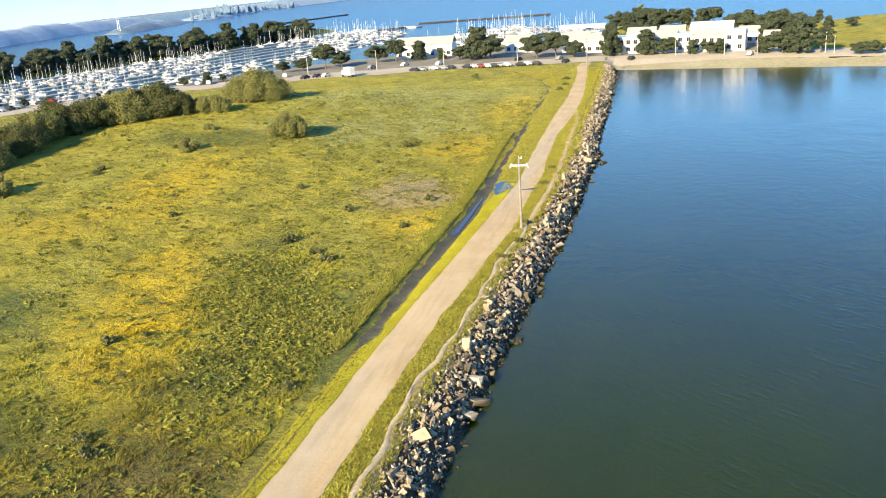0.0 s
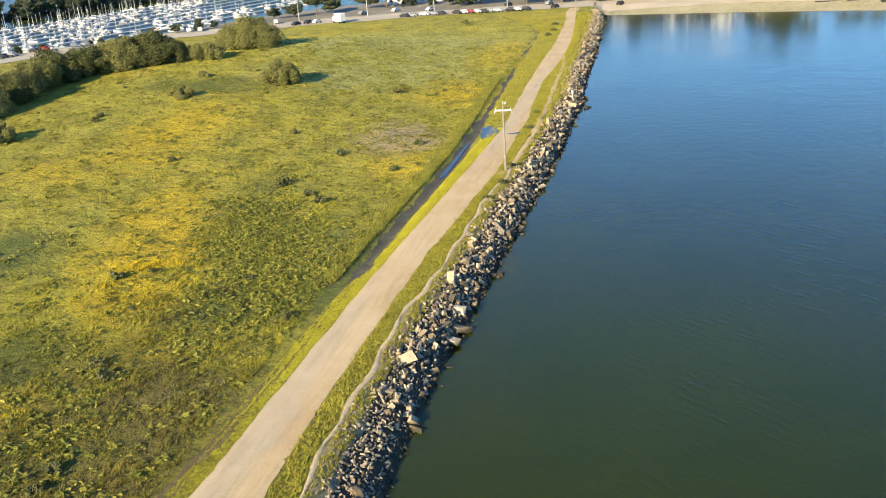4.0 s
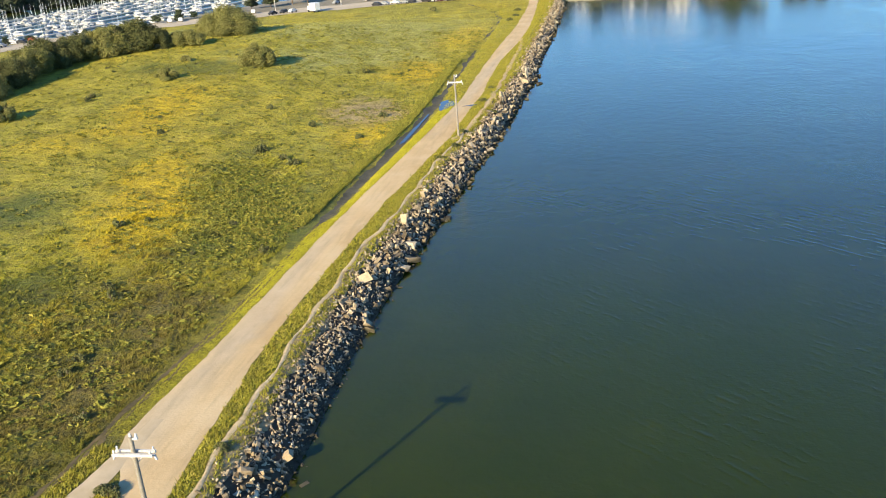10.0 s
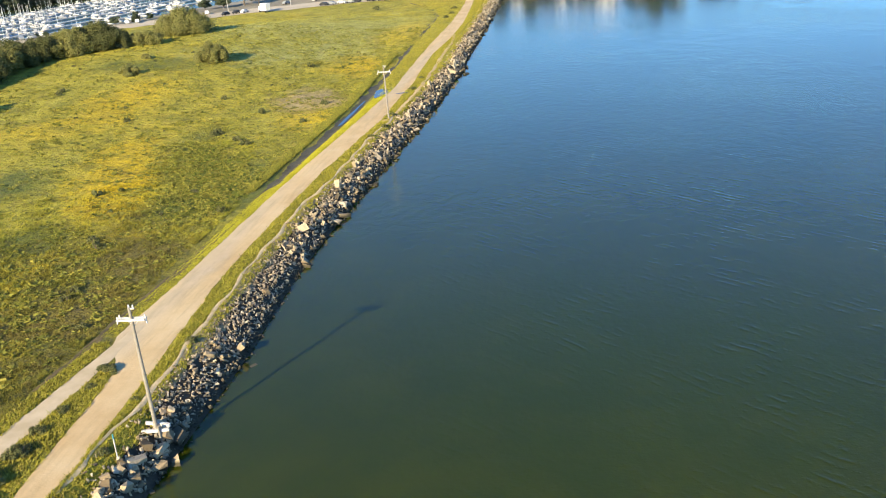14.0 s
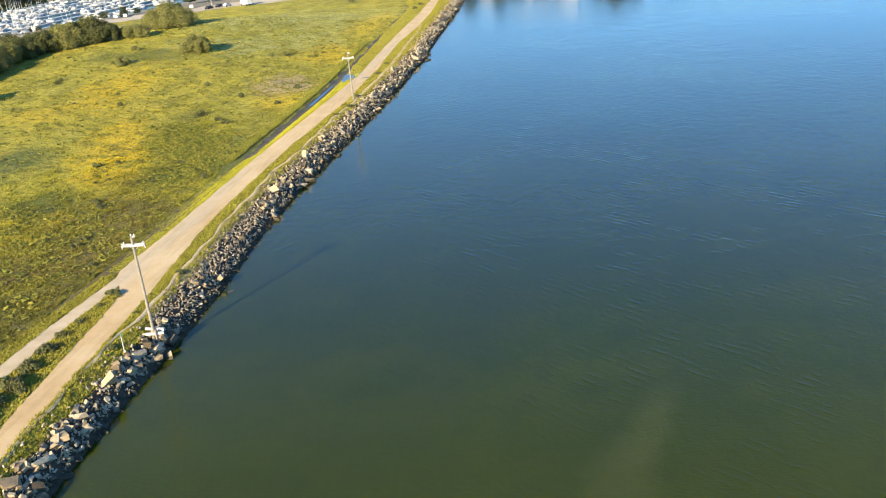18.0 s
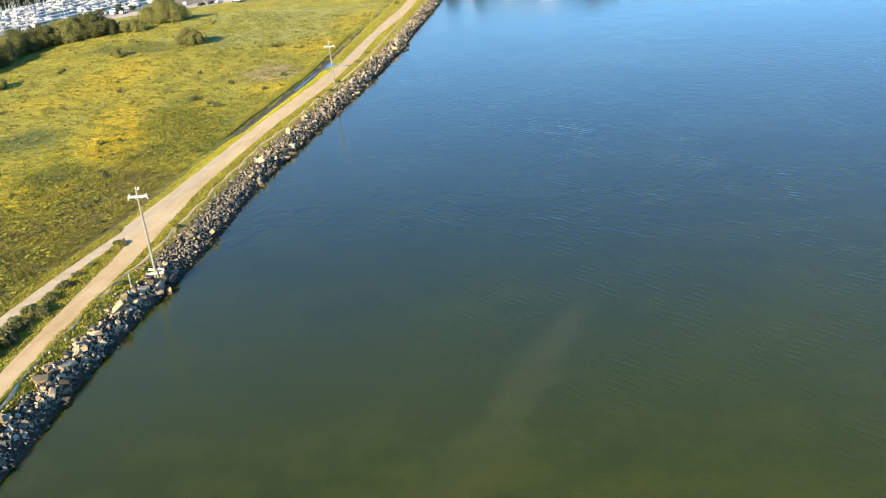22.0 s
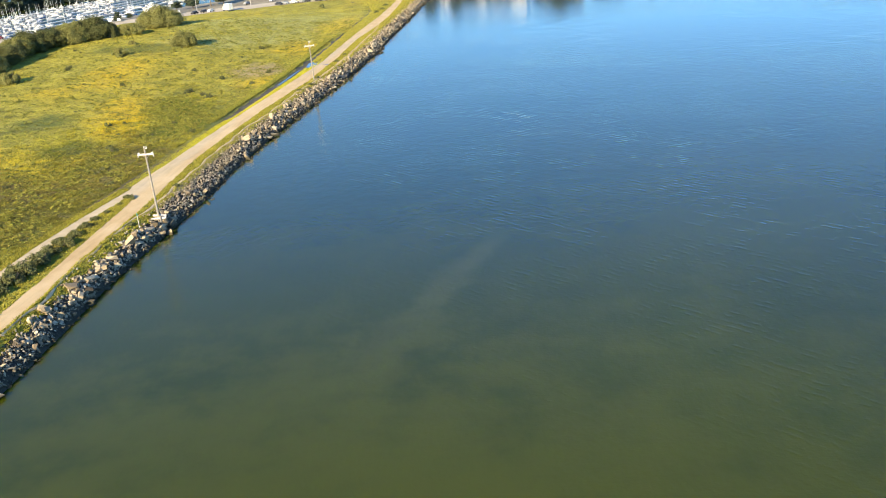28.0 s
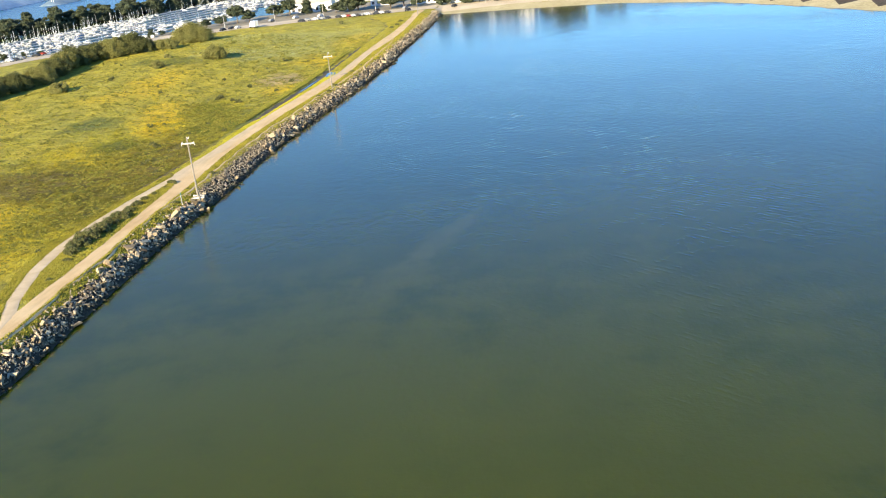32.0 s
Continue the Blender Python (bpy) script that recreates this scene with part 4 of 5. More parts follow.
# ---- utility poles ----
def utility_pole(h, footing):
    e = new("utility_pole")
    tagged(e, "weathered grey timber utility pole with cross-arm and white insulators", "utility pole", "utility poles along the shore road")
    part("shaft", rod(bmesh.new(), (0, 0, -0.6), (0, 0, h), 0.155, 0.10, 12), M_WOOD, e)
    z = h - 0.88
    for side in (-1, 1):
        y = side * 0.17
        arm = part("crossarm", box(bmesh.new(), -0.98, y - 0.055, z - 0.07, 0.98, y + 0.055, z + 0.07), M_PALE, e, "pale timber cross-arm")
        for x in (-0.88, 0.88):
            bm = rod(bmesh.new(), (x, y, z + 0.07), (x, y, z + 0.15), 0.025, 0.025, 6)
            rod(bm, (x, y, z + 0.13), (x, y, z + 0.25), 0.055, 0.04, 8)
            part("insulator", bm, M_CERAMIC, arm, "white porcelain insulator")
    for sx in (-1, 1):
        part("end_insulator", rod(bmesh.new(), (sx * 0.98, 0, z - 0.05), (sx * 1.05, 0, z - 0.34), 0.055, 0.045, 8), M_CERAMIC, e, "white hanging insulator")
        part("brace", rod(bmesh.new(), (sx * 0.5, 0.14, z - 0.05), (0, 0.13, z - 0.6), 0.022, 0.022, 6), M_PALE, e)
    part("top_bracket", box(bmesh.new(), -0.05, -0.05, h - 0.16, 0.34, 0.05, h - 0.06), M_PALE, e)
    for x in (0.0, 0.28):
        part("top_insulator", rod(bmesh.new(), (x, 0, h - 0.06), (x, 0, h + 0.16), 0.065, 0.045, 8), M_CERAMIC, e)
    if footing:
        for i, (y, z, t) in enumerate(((-0.28, 0.55, 8), (0.28, 0.75, -10))):
            part("base_beam", box(bmesh.new(), -0.95, y - 0.09, z - 0.11, 0.95, y + 0.09, z + 0.11, Matrix.Rotation(radians(t), 4, "Z")), M_PALE, e, "pale square timber bolted across the pole foot")
        part("base_stub", rod(bmesh.new(), (0.3, -0.22, -0.6), (0.34, -0.25, 0.9), 0.15, 0.14, 8), M_WOOD, e)
    return e


for x, y, h, foot in ((-0.6, 0.1, 9.9, True), (-2.8, 88.0, 8.3, False), (-8.6, 243, 9.0, False)):
    put(utility_pole(h, foot), x, y, 4, 1.0, 0.0)


# ---- trees ----
TREES = [tree("cypress_tree", 9.0, 9.5, 13000, 0.37, M_LEAF_DARK, 101, 0.32, True, 0.34, label="dark spreading cypress tree on bare trunk", category="tree", group="cypress trees by the lane"),
         tree("cypress_tree", 9.5, 8.0, 13000, 0.37, M_LEAF_DARK, 102, 0.3, False, 0.14, label="dark rounded cypress tree", category="tree", group="cypress trees by the lane"),
         tree("cypress_tree", 8.0, 11.0, 14000, 0.37, M_LEAF_DARK, 103, 0.34, True, 0.16, label="broad dark cypress tree with flat crown", category="tree", group="cypress trees by the lane")]
TREE_AT = [(-98, 278, 0, .95), (-104, 273, 2, .6), (-93, 280, 2, .7), (-77, 290, 0, .9), (-84, 290, 2, .8), (-70, 294, 1, .75), (-48, 287, 1, 1.2), (-44, 288, 2, 1.1), (-62, 293, 1, .45), (-55, 290, 2, .6),
           (-28, 283, 2, 1.05), (-22, 284, 0, .95), (-16, 281, 2, .75), (-5, 284, 1, .95), (6, 282, 1, .9), (12, 281, 2, .7), (20, 279.5, 1, .5), (25, 278, 2, .55), (28, 278, 1, .5), (40, 274, 1, .55), (45, 272, 2, .9), (49, 271, 1, 1.05),
           (55, 270, 0, .85), (-110, 270, 2, .5), (64, 262, 2, .5), (68, 262, 2, .5), (72, 260, 2, .45)]
BACK_AT = [(-12, 395, 1, .8), (-5, 392, 2, .8), (3, 400, 0, .9), (10, 398, 1, .8), (17, 400, 2, .9), (25, 376, 1, .85), (30, 382, 0, .9), (37, 354, 2, .85), (41, 345, 1, .9), (46, 330, 2, .95), (50, 322, 1, 1.0), (53, 300, 2, 1.0),
           (45, 300, 1, 1.1), (40, 312, 2, 1.0), (50, 288, 1, 1.1), (34, 330, 1, .8), (0, 350, 2, .7), (-8, 350, 1, .6), (60, 350, 2, .6), (68, 345, 1, .5), (75, 340, 2, .5), (90, 330, 1, .5),
           (-9, 384, 2, .9), (-4, 380, 1, .8), (1, 386, 2, .9), (7, 384, 1, .9), (-1, 404, 1, .9), (-6, 402, 2, .9), (13, 388, 2, .8), (20, 392, 1, .8), (62, 372, 2, .5), (70, 380, 1, .5)]
SPIT_AT = [(-290 + 1.3 * i + 6 * math.sin(i * 2.1), 267 + 2.9 * i + 5 * math.cos(i * 3.1), 1 + i % 2, 0.75 + 0.5 * abs(math.sin(i * 1.7))) for i in range(78)]
for i, (x, y, k, sc) in enumerate(TREE_AT + BACK_AT + SPIT_AT):
    (put if i in (0, 1, 6) else copy_put)(TREES[{0: 0, 1: 2, 6: 1}.get(i, k)], x, y, i * 77 % 360, sc, 1.3 if x < -180 else 0.1)


# ---- buildings by the water ----
M_WALL = two_tone("white_stucco", (0.70, 0.68, 0.63), (0.80, 0.78, 0.73), 0.4, bump=0.01, fine=4.0)
M_ROOF = two_tone("taupe_roof", (0.40, 0.37, 0.325), (0.54, 0.51, 0.46), 0.5, bump=0.02, fine=5.0)
M_WHITE = two_tone("white_paint", (0.74, 0.74, 0.72), (0.82, 0.82, 0.80), 1.0, rough=0.4, fine=6.0)
M_GLASS = Mat("dark_glass", 0.12).color((0.03, 0.035, 0.04)).m
M_TRIM = two_tone("grey_trim", (0.30, 0.29, 0.27), (0.40, 0.39, 0.37), 2.0)


def building(x, y, turn, w, d, h, floors, cols, roof, label, name="building"):
    """A block with its own windows; roof: flat with parapet, gable along x, or shed."""
    e = thing(name, x, y, hz(x, y) - 0.1, turn, label=label, category="building")
    part("wall", box(bmesh.new(), -w / 2, 0, 0, w / 2, d, h), M_WALL, e)
    bm = bmesh.new()
    if roof == "flat":
        box(bm, -w / 2 - 0.15, -0.15, h, w / 2 + 0.15, d + 0.15, h + 0.25)
        m = M_WHITE
    else:
        top = h + (d * 0.24 if roof == "gable" else d * 0.3)
        prof = [(-0.4, h - 0.05), (d / 2, top), (d + 0.4, h - 0.05), (d + 0.4, h + 0.02), (d / 2, top + 0.2), (-0.4, h + 0.2)] if roof == "gable" else [(-0.4, h - 0.05), (d + 0.4, top), (d + 0.4, top + 0.2), (-0.4, h + 0.2)]
        ends = [[bm.verts.new((sx * (w / 2 + 0.3), py, pz)) for py, pz in prof] for sx in (-1, 1)]
        for i in range(len(prof)):
            j = (i + 1) % len(prof)
            bm.faces.new((ends[0][i], ends[0][j], ends[1][j], ends[1][i]))
        bm.faces.new(ends[0][::-1])
        bm.faces.new(ends[1])
        m = M_ROOF if roof == "gable" else M_WHITE
    part("roof", bm, m, e)
    for fl in range(floors):
        for c in range(cols):
            cx = -w / 2 + (c + 0.5) * w / cols
            z0 = 0.8 + fl * (h - 0.5) / floors
            win = part("window", box(bmesh.new(), cx - 0.62, -0.05, z0, cx + 0.62, 0.02, z0 + 1.35), M_TRIM, e)
            for sx in (-1, 1):
                part("pane", box(bmesh.new(), cx + sx * 0.29 - 0.25, -0.07, z0 + 0.1, cx + sx * 0.29 + 0.25, -0.04, z0 + 1.25), M_GLASS, win, "dark glass pane")
    return e


WB = "white stucco hotel block with rows of dark windows"
building(0.5, 287, -3, 11, 9, 5.0, 2, 5, "flat", WB)
building(10.6, 286, -5, 9, 9, 4.4, 2, 4, "gable", "white hotel wing under a taupe pitched roof")
building(17.6, 285, -5, 5, 9, 5.4, 2, 2, "flat", WB)
building(24.6, 284, -6, 8.6, 9, 4.4, 2, 4, "gable", "white hotel wing under a taupe pitched roof")
building(32.2, 282, -8, 6.2, 10, 6.0, 2, 2, "flat", "tall blank white hotel block")
building(26, 297, -6, 13, 6, 5.4, 0, 1, "shed", "white hall with a sloping white roof")
building(4, 303, -4, 9, 8, 4.2, 0, 1, "gable", "white hall with a pitched roof behind the hotel")
building(-9.5, 293, -3, 8, 8, 4.0, 1, 3, "gable", "low white hotel wing behind the trees")
building(14, 306, -4, 8, 7, 4.4, 0, 1, "gable", "small white hall with a pitched roof")
building(-17, 296, -2, 9, 8, 4.4, 1, 3, "gable", "low pale boathouse with a pitched roof")
building(-70.5, 303, 4, 20, 9, 4.6, 1, 7, "gable", "long low white harbour building with a beige roof")
building(-37, 305, 0, 10, 8, 3.8, 1, 4, "gable", "low pale harbour building among cypress trees")
building(44, 287, -10, 6, 6, 3.4, 1, 3, "gable", "small white cottage among trees")
building(38, 300, -10, 7, 6, 3.8, 1, 3, "gable", "small white cottage among trees")
building(-28, 440, 0, 22, 8, 4.0, 1, 8, "flat", "long white harbour restaurant over the water", "restaurant")
building(-134, 512, -20, 9, 6, 3.2, 1, 4, "flat", "small pale building at the end of the breakwater")


# ---- boats ----
M_HULL = per_piece("boat_hull", [(0.74, 0.73, 0.71), (0.60, 0.59, 0.56), (0.78, 0.77, 0.74), (0.30, 0.31, 0.33), (0.70, 0.68, 0.62), (0.16, 0.20, 0.27), (0.76, 0.75, 0.73)], rough=0.3, fine=0.5, bump=0.0)
M_HULL_BLUE = two_tone("blue_hull", (0.03, 0.06, 0.14), (0.05, 0.09, 0.20), 0.5, rough=0.25)
M_CANVAS = two_tone("blue_canvas", (0.04, 0.09, 0.22), (0.07, 0.13, 0.28), 2.0)
M_CABIN = per_piece("boat_cabin", [(0.72, 0.71, 0.69), (0.10, 0.16, 0.30), (0.66, 0.64, 0.60), (0.45, 0.40, 0.32), (0.75, 0.74, 0.72), (0.20, 0.20, 0.21)], rough=0.4, fine=0.6, bump=0.0)
M_ALU = two_tone("mast_metal", (0.62, 0.62, 0.60), (0.74, 0.74, 0.72), 3.0, rough=0.35, metal=0.3)
M_DOCK = two_tone("grey_dock_planks", (0.44, 0.41, 0.37), (0.58, 0.55, 0.50), 1.0, fine=6.0)


def boat(name, length, mast, hull_mat, cover, label):
    e = new(name)
    tagged(e, label, "boat", "boats in the marina")
    bm = bmesh.new()
    rows = []
    for u, w, z in ((-0.5, 0.26, 0.75), (-0.2, 0.33, 0.78), (0.15, 0.30, 0.85), (0.38, 0.15, 0.95), (0.5, 0.02, 1.05)):
        w, y = w * length * 0.48, u * length
        rows.append([bm.verts.new(p) for p in ((-w, y, z), (-w * 0.75, y * 0.97, -0.2), (w * 0.75, y * 0.97, -0.2), (w, y, z))])
    for a, b in zip(rows, rows[1:]):
        for i in range(4):
            j = (i + 1) % 4
            bm.faces.new((a[i], a[j], b[j], b[i]))
    bm.faces.new(rows[0][::-1])
    bm.faces.new(rows[-1])
    part("hull", bm, hull_mat, e)
    bm = box(bmesh.new(), -length * 0.10, -length * 0.2, 0.75, length * 0.10, length * 0.18, 1.35 if mast else 1.9)
    bmesh.ops.bevel(bm, geom=bm.edges[:], offset=0.12, segments=1, affect="EDGES")
    part("cabin", bm, M_CABIN, e)
    if mast:
        part("mast", rod(bmesh.new(), (0, length * 0.08, 0.8), (0, length * 0.08, mast), 0.11, 0.08, 5), M_ALU, e)
        part("boom", rod(bmesh.new(), (0, length * 0.06, 1.75), (0, -length * 0.36, 1.7), 0.13, 0.10, 6), cover, e, "furled sail on the boom")
    else:
        part("windscreen", box(bmesh.new(), -length * 0.09, length * 0.17, 1.35, length * 0.09, length * 0.20, 1.85), M_GLASS, e)
    return e


BOATS = [boat("sailing_boat", 7.0, 12.0, M_HULL, M_CANVAS, "white sailing boat with furled blue sail at its berth"), boat("sloop", 6.2, 10.5, M_HULL, M_WHITE, "white sloop with bare mast at its berth"),
         boat("yacht", 8.0, 14.0, M_HULL_BLUE, M_WHITE, "dark blue sailing yacht with tall mast"), boat("motor_boat", 7.2, 0, M_HULL, M_WHITE, "white motor boat at its berth")]


def in_poly(x, y, poly):
    inside = False
    for (x0, y0), (x1, y1) in zip(poly, poly[1:] + poly[:1]):
        if (y0 > y) != (y1 > y) and x < (x1 - x0) * (y - y0) / (y1 - y0) + x0:
            inside = not inside
    return inside


BASIN_A = [(-166, 206), (-148, 262), (-128, 318), (-118, 400), (-122, 468), (-168, 518), (-198, 468), (-227, 402), (-257, 318), (-230, 242)]
POOL = [(-160, 330), (-148, 345), (-142, 392), (-158, 402), (-182, 420), (-196, 412), (-178, 346)]
INLET = [(-186, 304), (-168, 292), (-153, 262), (-160, 256), (-172, 276)]
BASIN_B = [(-86, 372), (-22, 358), (-14, 425), (-80, 490), (-90, 420)]
used = set()
rng = np.random.default_rng(31)


def fill_basin(poly, ox, oy, ex, ey, rows, gap, count, spacing, skip, grow):
    """Berths on both sides of parallel docks."""
    nx_, ny_ = -ey, ex
    for r in range(rows):
        inside = []
        for k in range(count):
            x, y = ox + nx_ * gap * r + ex * spacing * k, oy + ny_ * gap * r + ey * spacing * k
            if in_poly(x, y, poly) and not in_poly(x, y, POOL) and not in_poly(x, y, INLET):
                inside.append(k)
                for side in (-1, 1):
                    if rng.random() < skip:
                        continue
                    kind = int(rng.choice(4, p=[0.33, 0.34, 0.15, 0.18]))
                    m = Matrix.Translation((x + nx_ * side * 3.4 + rng.normal(0, 1.1), y + ny_ * side * 3.4 + rng.normal(0, 1.1), 0.02)) @ Matrix.Rotation(math.atan2(ny_, nx_) + (math.pi / 2 if side > 0 else -math.pi / 2) + rng.normal(0, 0.12), 4, "Z") @ Matrix.Scale(grow * rng.uniform(0.5, 0.86), 4)
                    if kind in used:
                        copy_thing(BOATS[kind], m)
                    else:
                        used.add(kind)
                        BOATS[kind].matrix_basis = m
        if len(inside) > 1:
            a, b = inside[0] - 1, inside[-1] + 1
            bx, by = ox + nx_ * gap * r, oy + ny_ * gap * r
            bm = bmesh.new()
            turn = math.atan2(ey, ex)
            m = Matrix.Translation((bx + ex * spacing * (a + b) / 2, by + ey * spacing * (a + b) / 2, 0.25)) @ Matrix.Rotation(turn, 4, "Z") @ Matrix.Diagonal((spacing * (b - a), 1.6, 0.5, 1))
            bmesh.ops.create_cube(bm, size=1, matrix=m)
            tagged(part("dock", bm, M_DOCK), "floating grey plank dock between the boats", "dock", "marina docks")


fill_basin(BASIN_A, -150, 196, 0.29, 0.957, 10, 11.5, 150, 2.9, 0.42, 1.0)
fill_basin(BASIN_B, -10, 350, -0.25, 0.968, 6, 13.0, 50, 3.6, 0.42, 1.25)


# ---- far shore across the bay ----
# distance haze is put into the base colours of the far shore
def painted_haze(name, a, b):
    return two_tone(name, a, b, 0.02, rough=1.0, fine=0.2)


M_FAR = painted_haze("hazy_hills", (0.36, 0.46, 0.54), (0.41, 0.51, 0.58))
M_FARTREE = painted_haze("hazy_wooded_island", (0.15, 0.23, 0.30), (0.19, 0.27, 0.34))
M_FARCITY = painted_haze("hazy_towers", (0.10, 0.17, 0.26), (0.20, 0.29, 0.38))


def ridge(name, pts, h0, h1, depth, mat, seed, label):
    """A long low ridge along a line of points, with an uneven crest."""
    rng = np.random.default_rng(seed)
    n = 120
    t = np.linspace(0, 1, n)
    k = np.linspace(0, 1, len(pts))
    x, y = np.interp(t, k, [p[0] for p in pts]), np.interp(t, k, [p[1] for p in pts])
    crest = np.convolve(rng.random(n + 26), np.ones(27) / 27, "valid")
    crest = (h0 + (h1 - h0) * np.clip((crest - 0.38) / 0.24, 0, 1)) * np.sin(np.pi * t) ** 0.45
    rows = [np.stack([x + u * depth, y, z * crest - 0.5], -1) for u, z in ((1.0, 0), (0.6, 0.55), (0.25, 0.9), (0, 1.0), (-0.6, 0))]
    v = np.stack(rows, 1)
    i = np.arange(n * 5).reshape(n, 5)
    quads = np.stack([i[:-1, :-1], i[1:, :-1], i[1:, 1:], i[:-1, 1:]], -1).reshape(-1, 4)
    me = fast_mesh(name, v.reshape(-1, 3), quads, mat)
    me.polygons.foreach_set("use_smooth", np.ones(len(quads), bool))
    return tagged(new(name, me), label, "backdrop", kind="structure")


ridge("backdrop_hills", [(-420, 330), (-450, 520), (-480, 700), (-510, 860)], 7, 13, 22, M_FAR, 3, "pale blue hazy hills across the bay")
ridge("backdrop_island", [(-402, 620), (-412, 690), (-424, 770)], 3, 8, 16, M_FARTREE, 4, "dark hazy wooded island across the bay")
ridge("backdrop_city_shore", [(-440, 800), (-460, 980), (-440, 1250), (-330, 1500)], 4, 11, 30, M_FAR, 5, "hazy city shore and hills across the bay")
rng = np.random.default_rng(12)
for i in range(64):
    t = i / 63
    x, y = -425 - 10 * math.sin(t * 3) + rng.uniform(-8, 8), 800 + 250 * t
    h = 3.5 + 4.5 * rng.random() ** 2 + 3 * math.exp(-((t - 0.3) / 0.15) ** 2) + (4 if i in (17, 23) else 0)
    w = rng.uniform(1.6, 3.6)
    e = thing("tower_block", x, y, -0.5, 20, label="hazy pale tower of the distant city skyline", category="tower", group="distant skyline")
    bm = box(bmesh.new(), -w / 2, -w / 2, 0, w / 2, w / 2, h)
    box(bm, -w / 4, -w / 4, h, w / 4, w / 4, h + 1.6)
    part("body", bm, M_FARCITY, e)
e = thing("bridge_tower", -398, 628, -0.5, 0, label="white distant bridge tower standing in the bay", category="bridge tower")
part("leg", rod(bmesh.new(), (-1, 0, 0), (-0.6, 0, 11), 0.35, 0.25, 6), M_WHITE, e)
part("leg", rod(bmesh.new(), (1, 0, 0), (0.6, 0, 11), 0.35, 0.25, 6), M_WHITE, e)
part("beam", box(bmesh.new(), -0.8, -0.3, 8, 0.8, 0.3, 8.8), M_WHITE, e)


def mole(x0, y0, x1, y1, w, label):
    """A low stone mole out in the bay."""
    d = Vector((x1 - x0, y1 - y0, 0))
    bm = bmesh.new()
    n = Vector((-d.y, d.x, 0)).normalized() * w
    ends = []
    for p in (Vector((x0, y0, 0)), Vector((x1, y1, 0))):
        ends.append([bm.verts.new(p + n * a + Vector((0, 0, z))) for a, z in ((-1, -0.5), (-0.45, 0.8), (0.45, 0.8), (1, -0.5))])
    for i in range(3):
        bm.faces.new((ends[0][i], ends[0][i + 1], ends[1][i + 1], ends[1][i]))
    bm.faces.new(ends[0][::-1])
    bm.faces.new(ends[1])
    tagged(part("breakwater", bm, M_GRAVEL), label, "breakwater", "stone breakwaters")


def sky_wall():
    """A plain backdrop of bright hazy sky behind the far shore."""
    pts = [(-520, 150), (-570, 330), (-610, 520), (-640, 700), (-660, 860), (-660, 1050), (-620, 1500), (-200, 1700), (300, 1700), (900, 1500), (1500, 1000)]
    m = Mat("hazy_sky", 1.0)
    xyz = m.node("ShaderNodeSeparateXYZ")
    m.link(m.pos, xyz.inputs[0])
    up = m.math("DIVIDE", xyz.outputs["Z"], 56.0)
    c = m.ramp(up, [(0.0, (0.40, 0.49, 0.53)), (0.35, (0.36, 0.49, 0.55)), (1.0, (0.22, 0.42, 0.56))])
    c = m.mix(0.12, c, m.ramp(m.noise(0.012, 3), [(0.4, (0.34, 0.45, 0.52)), (0.6, (0.46, 0.52, 0.55))]))
    m.color((0.0, 0.0, 0.0))
    m.link(c, m.b.inputs["Emission Color"])
    m.b.inputs["Emission Strength"].default_value = 1.22
    m.b.inputs["Specular IOR Level"].default_value = 0.0
    v = [(x, y, z) for x, y in pts for z in (-1.0, 56.0)]
    me = mesh_from("backdrop_sky", v, [(2 * i, 2 * i + 2, 2 * i + 3, 2 * i + 1) for i in range(len(pts) - 1)], [m.m])
    tagged(new("backdrop_sky", me), "pale hazy sky behind the far shore", "backdrop", kind="structure")


sky_wall()
mole(-276, 628, -250, 735, 1.2, "low dark stone breakwater in the bay")
mole(-138, 548, -60, 575, 0.8, "low dark stone breakwater in the bay")
mole(-150, 498, -132, 522, 4.0, "stone mole head with a small building")

# ---- vehicles ----
CAR_PAINT = {n: two_tone("car_paint_" + n, tuple(v * 0.9 for v in c), c, 1.0, rough=0.3) for n, c in (("white", (0.72, 0.72, 0.70)), ("dark", (0.035, 0.036, 0.04)), ("grey", (0.28, 0.29, 0.30)), ("red", (0.25, 0.04, 0.03)))}
M_TYRE = two_tone("tyre_rubber", (0.02, 0.02, 0.02), (0.035, 0.035, 0.035), 5.0)


def car(paint, label):
    e = new("car")
    tagged(e, label, "car", "cars parked along the lane")
    prof = [(-1.7, 0.3), (-1.7, 0.75), (-1.15, 0.82), (-0.75, 1.25), (0.75, 1.25), (1.15, 0.85), (1.7, 0.75), (1.7, 0.3)]
    bm = bmesh.new()
    sides = [[bm.verts.new((sx * (0.72 if z < 1 else 0.58), y, z)) for y, z in prof] for sx in (-1, 1)]
    for i in range(len(prof)):
        j = (i + 1) % len(prof)
        bm.faces.new((sides[0][i], sides[0][j], sides[1][j], sides[1][i]))
    bm.faces.new(sides[0][::-1])
    bm.faces.new(sides[1])
    part("body", bm, CAR_PAINT[paint], e)
    part("window_band", box(bmesh.new(), -0.66, -0.8, 0.88, 0.66, 0.82, 1.17), M_GLASS, e, "dark car windows")
    for sx in (-1, 1):
        for y in (-1.05, 1.05):
            part("wheel", rod(bmesh.new(), (sx * 0.60, y, 0.3), (sx * 0.76, y, 0.3), 0.3, 0.3, 10), M_TYRE, e)
    return e


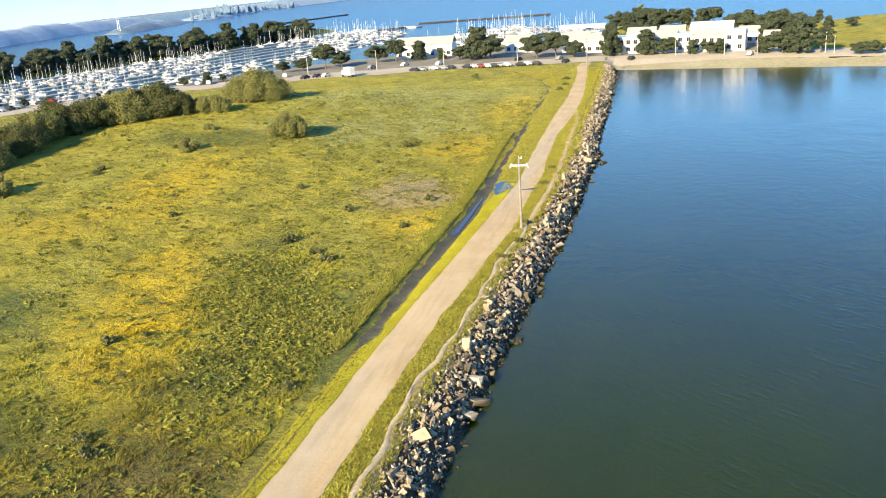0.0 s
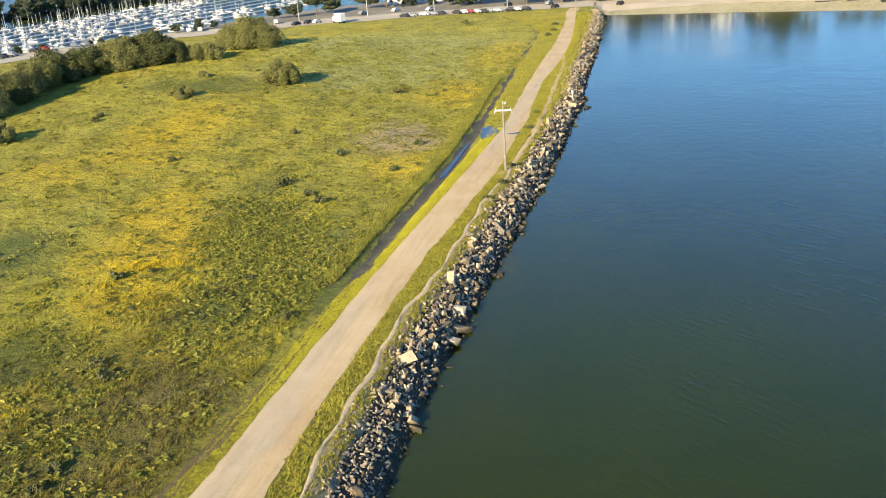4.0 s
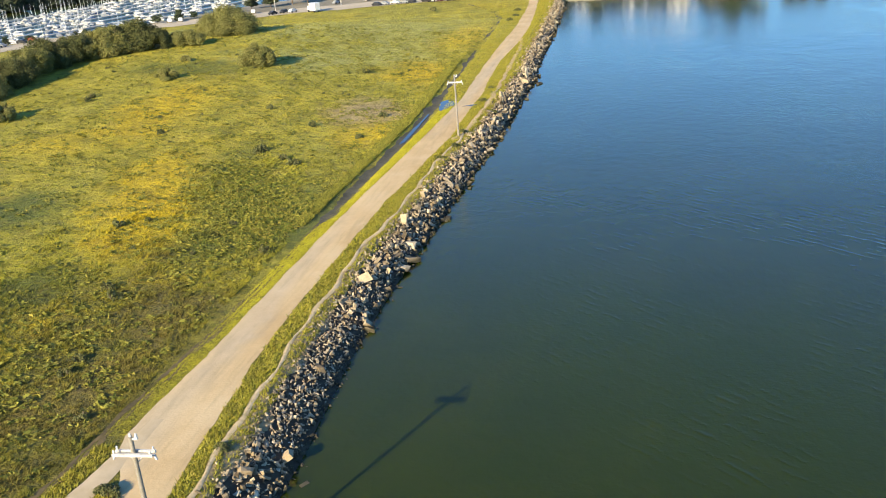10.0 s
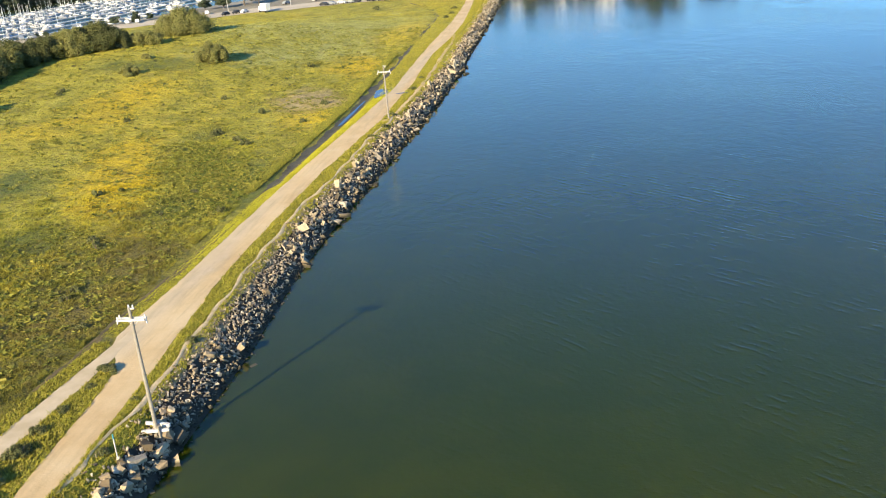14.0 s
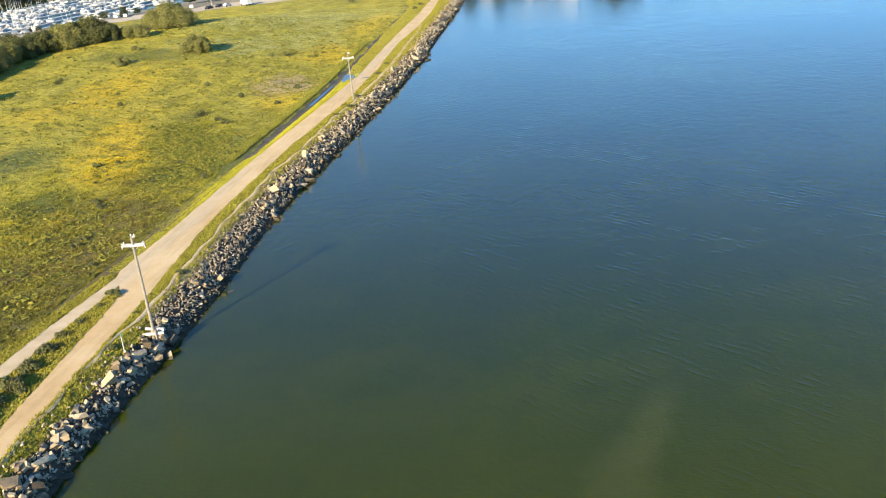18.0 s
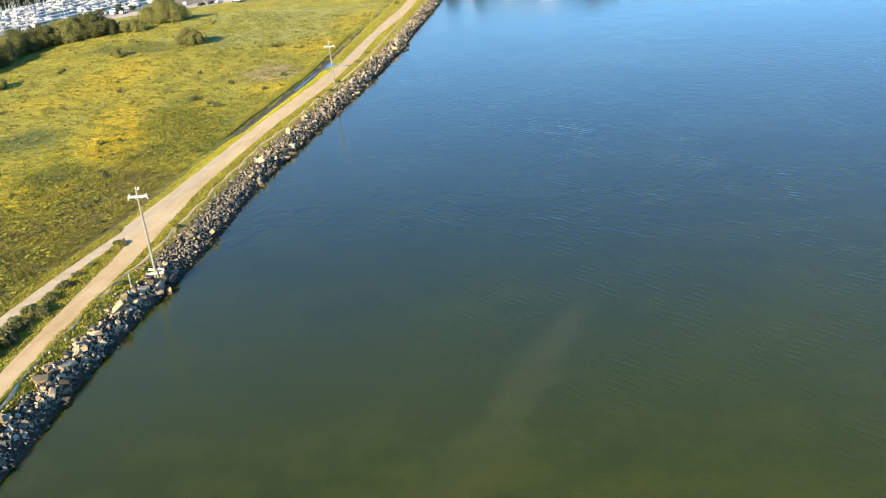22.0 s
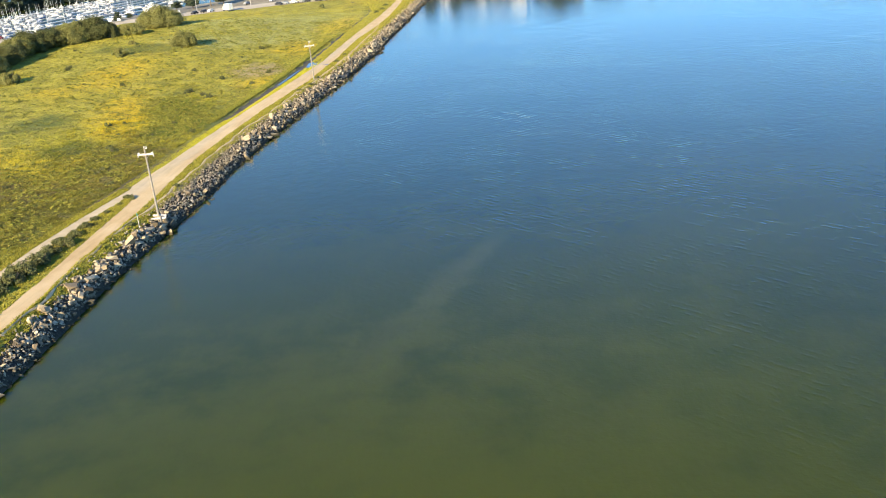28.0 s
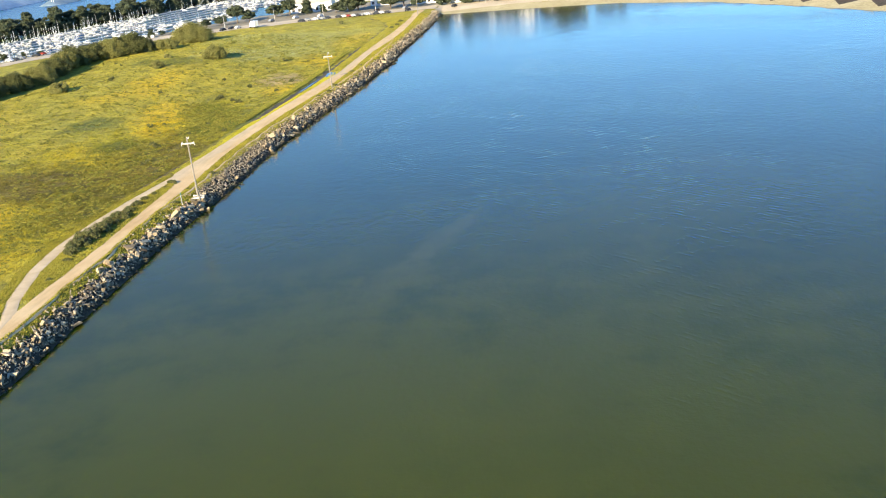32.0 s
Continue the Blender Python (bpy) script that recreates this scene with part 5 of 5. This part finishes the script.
CARS = [car(p, l) for p, l in (("white", "white car parked along the lane"), ("dark", "black car parked along the lane"), ("grey", "grey car parked along the lane"), ("red", "dark red car parked along the lane"))]
CAR_AT = [(-62, 258.5, 1), (-59.5, 259, 2), (-56, 259.5, 0), (-53, 259.8, 2), (-51, 260, 1), (-46, 260.5, 1), (-44, 260.8, 0), (-42, 261, 3), (-40, 261.2, 0), (-38, 261.5, 1), (-36, 261.8, 2), (-34, 262, 0), (-30, 262.5, 1), (-28, 262.8, 0), (-25.5, 263, 1), (-94, 249.5, 1), (-90.5, 250.5, 1), (-88, 251.5, 0),
          (-58, 274, 0), (-80, 272, 2), (-70, 276, 0), (-112, 240, 0), (-17, 266, 1), (2, 273.5, 1), (36, 270.5, 0), (-33, 277, 1), (-20, 276, 2)]
done = set()
for i, (x, y, k) in enumerate(CAR_AT):
    ob = CARS[k] if k not in done else copy_thing(CARS[k], Matrix.Identity(4))
    done.add(k)
    put(ob, x, y, 75 if 3 < i < 15 or i < 4 else 160, 0.92, -0.09)

rng = np.random.default_rng(55)
LANE = [(-190, 140), (-165, 160), (-150, 183), (-143, 212), (-126, 234), (-109, 243), (-91, 252)]
for (x0, y0), (x1, y1) in zip(LANE, LANE[1:]):
    n = math.hypot(x1 - x0, y1 - y0)
    ux, uy = (x1 - x0) / n, (y1 - y0) / n
    for k in range(int(n / 3.4)):
        if rng.random() < 0.45:
            continue
        d, o = k * 3.4 + rng.uniform(0, 0.8), rng.uniform(8.6, 9.4)
        put(copy_thing(CARS[int(rng.choice(4, p=[0.4, 0.35, 0.2, 0.05]))], Matrix.Identity(4)), x0 + ux * d - uy * o, y0 + uy * d + ux * o, math.degrees(math.atan2(uy, ux)) + rng.normal(0, 4), 0.95, -0.09)
for i, (x, y, turn, w, d, h) in enumerate(((-168, 196, 55, 7, 4, 3.0), (-161, 214, 65, 5, 4, 2.8), (-152, 232, 60, 8, 4, 3.2), (-141, 250, 50, 6, 4, 2.6))):
    building(x, y, turn, w, d, h, 1, 2, "gable" if i % 2 else "flat", "small harbour shed on the quay", "shed")
for i in range(16):
    t = (i + 0.5) / 16
    x, y = np.interp(t, [0, 0.3, 0.6, 1], [-176, -158, -146, -104]) + rng.normal(0, 2), np.interp(t, [0, 0.3, 0.6, 1], [182, 206, 236, 262]) + rng.normal(0, 1)
    copy_put(TREES[1 + i % 2], float(x), float(y), i * 70, rng.uniform(0.22, 0.42), 0.1)

e = thing("box_truck", -80.5, 250.5, hz(-80.5, 250.5) + 0.09, 55, label="white box truck parked beside the meadow", category="truck")
bm = box(bmesh.new(), -0.95, -2.2, 0.55, 0.95, 1.1, 2.9)
bmesh.ops.bevel(bm, geom=bm.edges[:], offset=0.06, segments=1, affect="EDGES")
part("cargo_box", bm, M_WHITE, e)
bm = box(bmesh.new(), -0.85, 1.15, 0.45, 0.85, 2.3, 1.9)
bmesh.ops.bevel(bm, geom=bm.edges[:], offset=0.15, segments=1, affect="EDGES")
part("cab", bm, M_WHITE, e)
part("windscreen", box(bmesh.new(), -0.7, 2.28, 1.2, 0.7, 2.34, 1.7), M_GLASS, e)
for sx in (-1, 1):
    for y in (-1.4, 1.6):
        part("wheel", rod(bmesh.new(), (sx * 0.7, y, 0.38), (sx * 0.93, y, 0.38), 0.38, 0.38, 10), M_TYRE, e)


# ---- lamps and posts by the far lane ----
def street_lamp(h):
    e = new("street_lamp")
    tagged(e, "tall pale street lamp beside the far lane", "street lamp", "street lamps by the far lane")
    part("post", rod(bmesh.new(), (0, 0, -0.3), (0, 0, h), 0.13, 0.08, 8), M_PALE, e)
    part("arm", rod(bmesh.new(), (0, 0, h - 0.1), (0, -0.9, h + 0.05), 0.05, 0.04, 6), M_PALE, e)
    part("lantern", box(bmesh.new(), -0.14, -1.35, h - 0.02, 0.14, -0.8, h + 0.14), M_TRIM, e)
    return e


LAMP = street_lamp(6.2)
for i, (x, y, sc) in enumerate(((29, 275, 1.0), (38, 272, 0.75), (-33, 275, 0.95), (15, 277, 0.85), (56, 268, 0.95), (58, 266, 0.8), (-77, 268, 1.0), (-98, 262, 0.9), (-56, 272, 0.9))):
    (put if i == 0 else copy_put)(LAMP, x, y, 0, sc, 0.0)

# small post on the bank
x, y = -1.6, -3.6
e = thing("marker_post", x, y, hz(x, y), 0, label="slim pale-green marker post among the rocks", category="post")
part("shaft", rod(bmesh.new(), (0, 0, -0.4), (0.05, 0, 1.9), 0.045, 0.045, 8), M_PALE, e)
part("cap", rod(bmesh.new(), (0.05, 0, 1.6), (0.055, 0, 1.95), 0.055, 0.055, 8), two_tone("teal_paint", (0.06, 0.28, 0.27), (0.10, 0.36, 0.34), 4.0), e, "teal painted tip")


# ---- puddles ----
def puddle(x, y, rx, ry, turn, z, seed):
    rng = np.random.default_rng(seed)
    bm = bmesh.new()
    ring = [bm.verts.new((math.cos(a) * rx * r, math.sin(a) * ry * r, 0)) for a, r in ((k * math.tau / 40, 0.9 + 0.16 * math.sin(3 * k * math.tau / 40 + seed) + 0.08 * math.sin(7 * k * math.tau / 40 + 2 * seed)) for k in range(40))]
    bm.faces.new(ring)
    ob = part("puddle", bm, M_PUDDLE)
    ob.matrix_basis = pose(x, y, z, 0, 0, turn)
    return tagged(ob, "shallow muddy puddle reflecting the sky", "puddle", "puddles by the road")


M_PUDDLE = Mat("puddle_water", 0.04, ior=1.33).color((0.045, 0.040, 0.025)).m
puddle(-8.5, 107.5, 1.3, 3.8, 4, hz(-8.3, 107.5) + 0.10, 1)
puddle(-4.4, 106.6, 1.3, 0.4, 20, hz(-4.4, 106.6) + 0.10, 5)
puddle(-10.3, 93, 0.34, 10, 0, hz(-10.25, 92) + 0.15, 3)
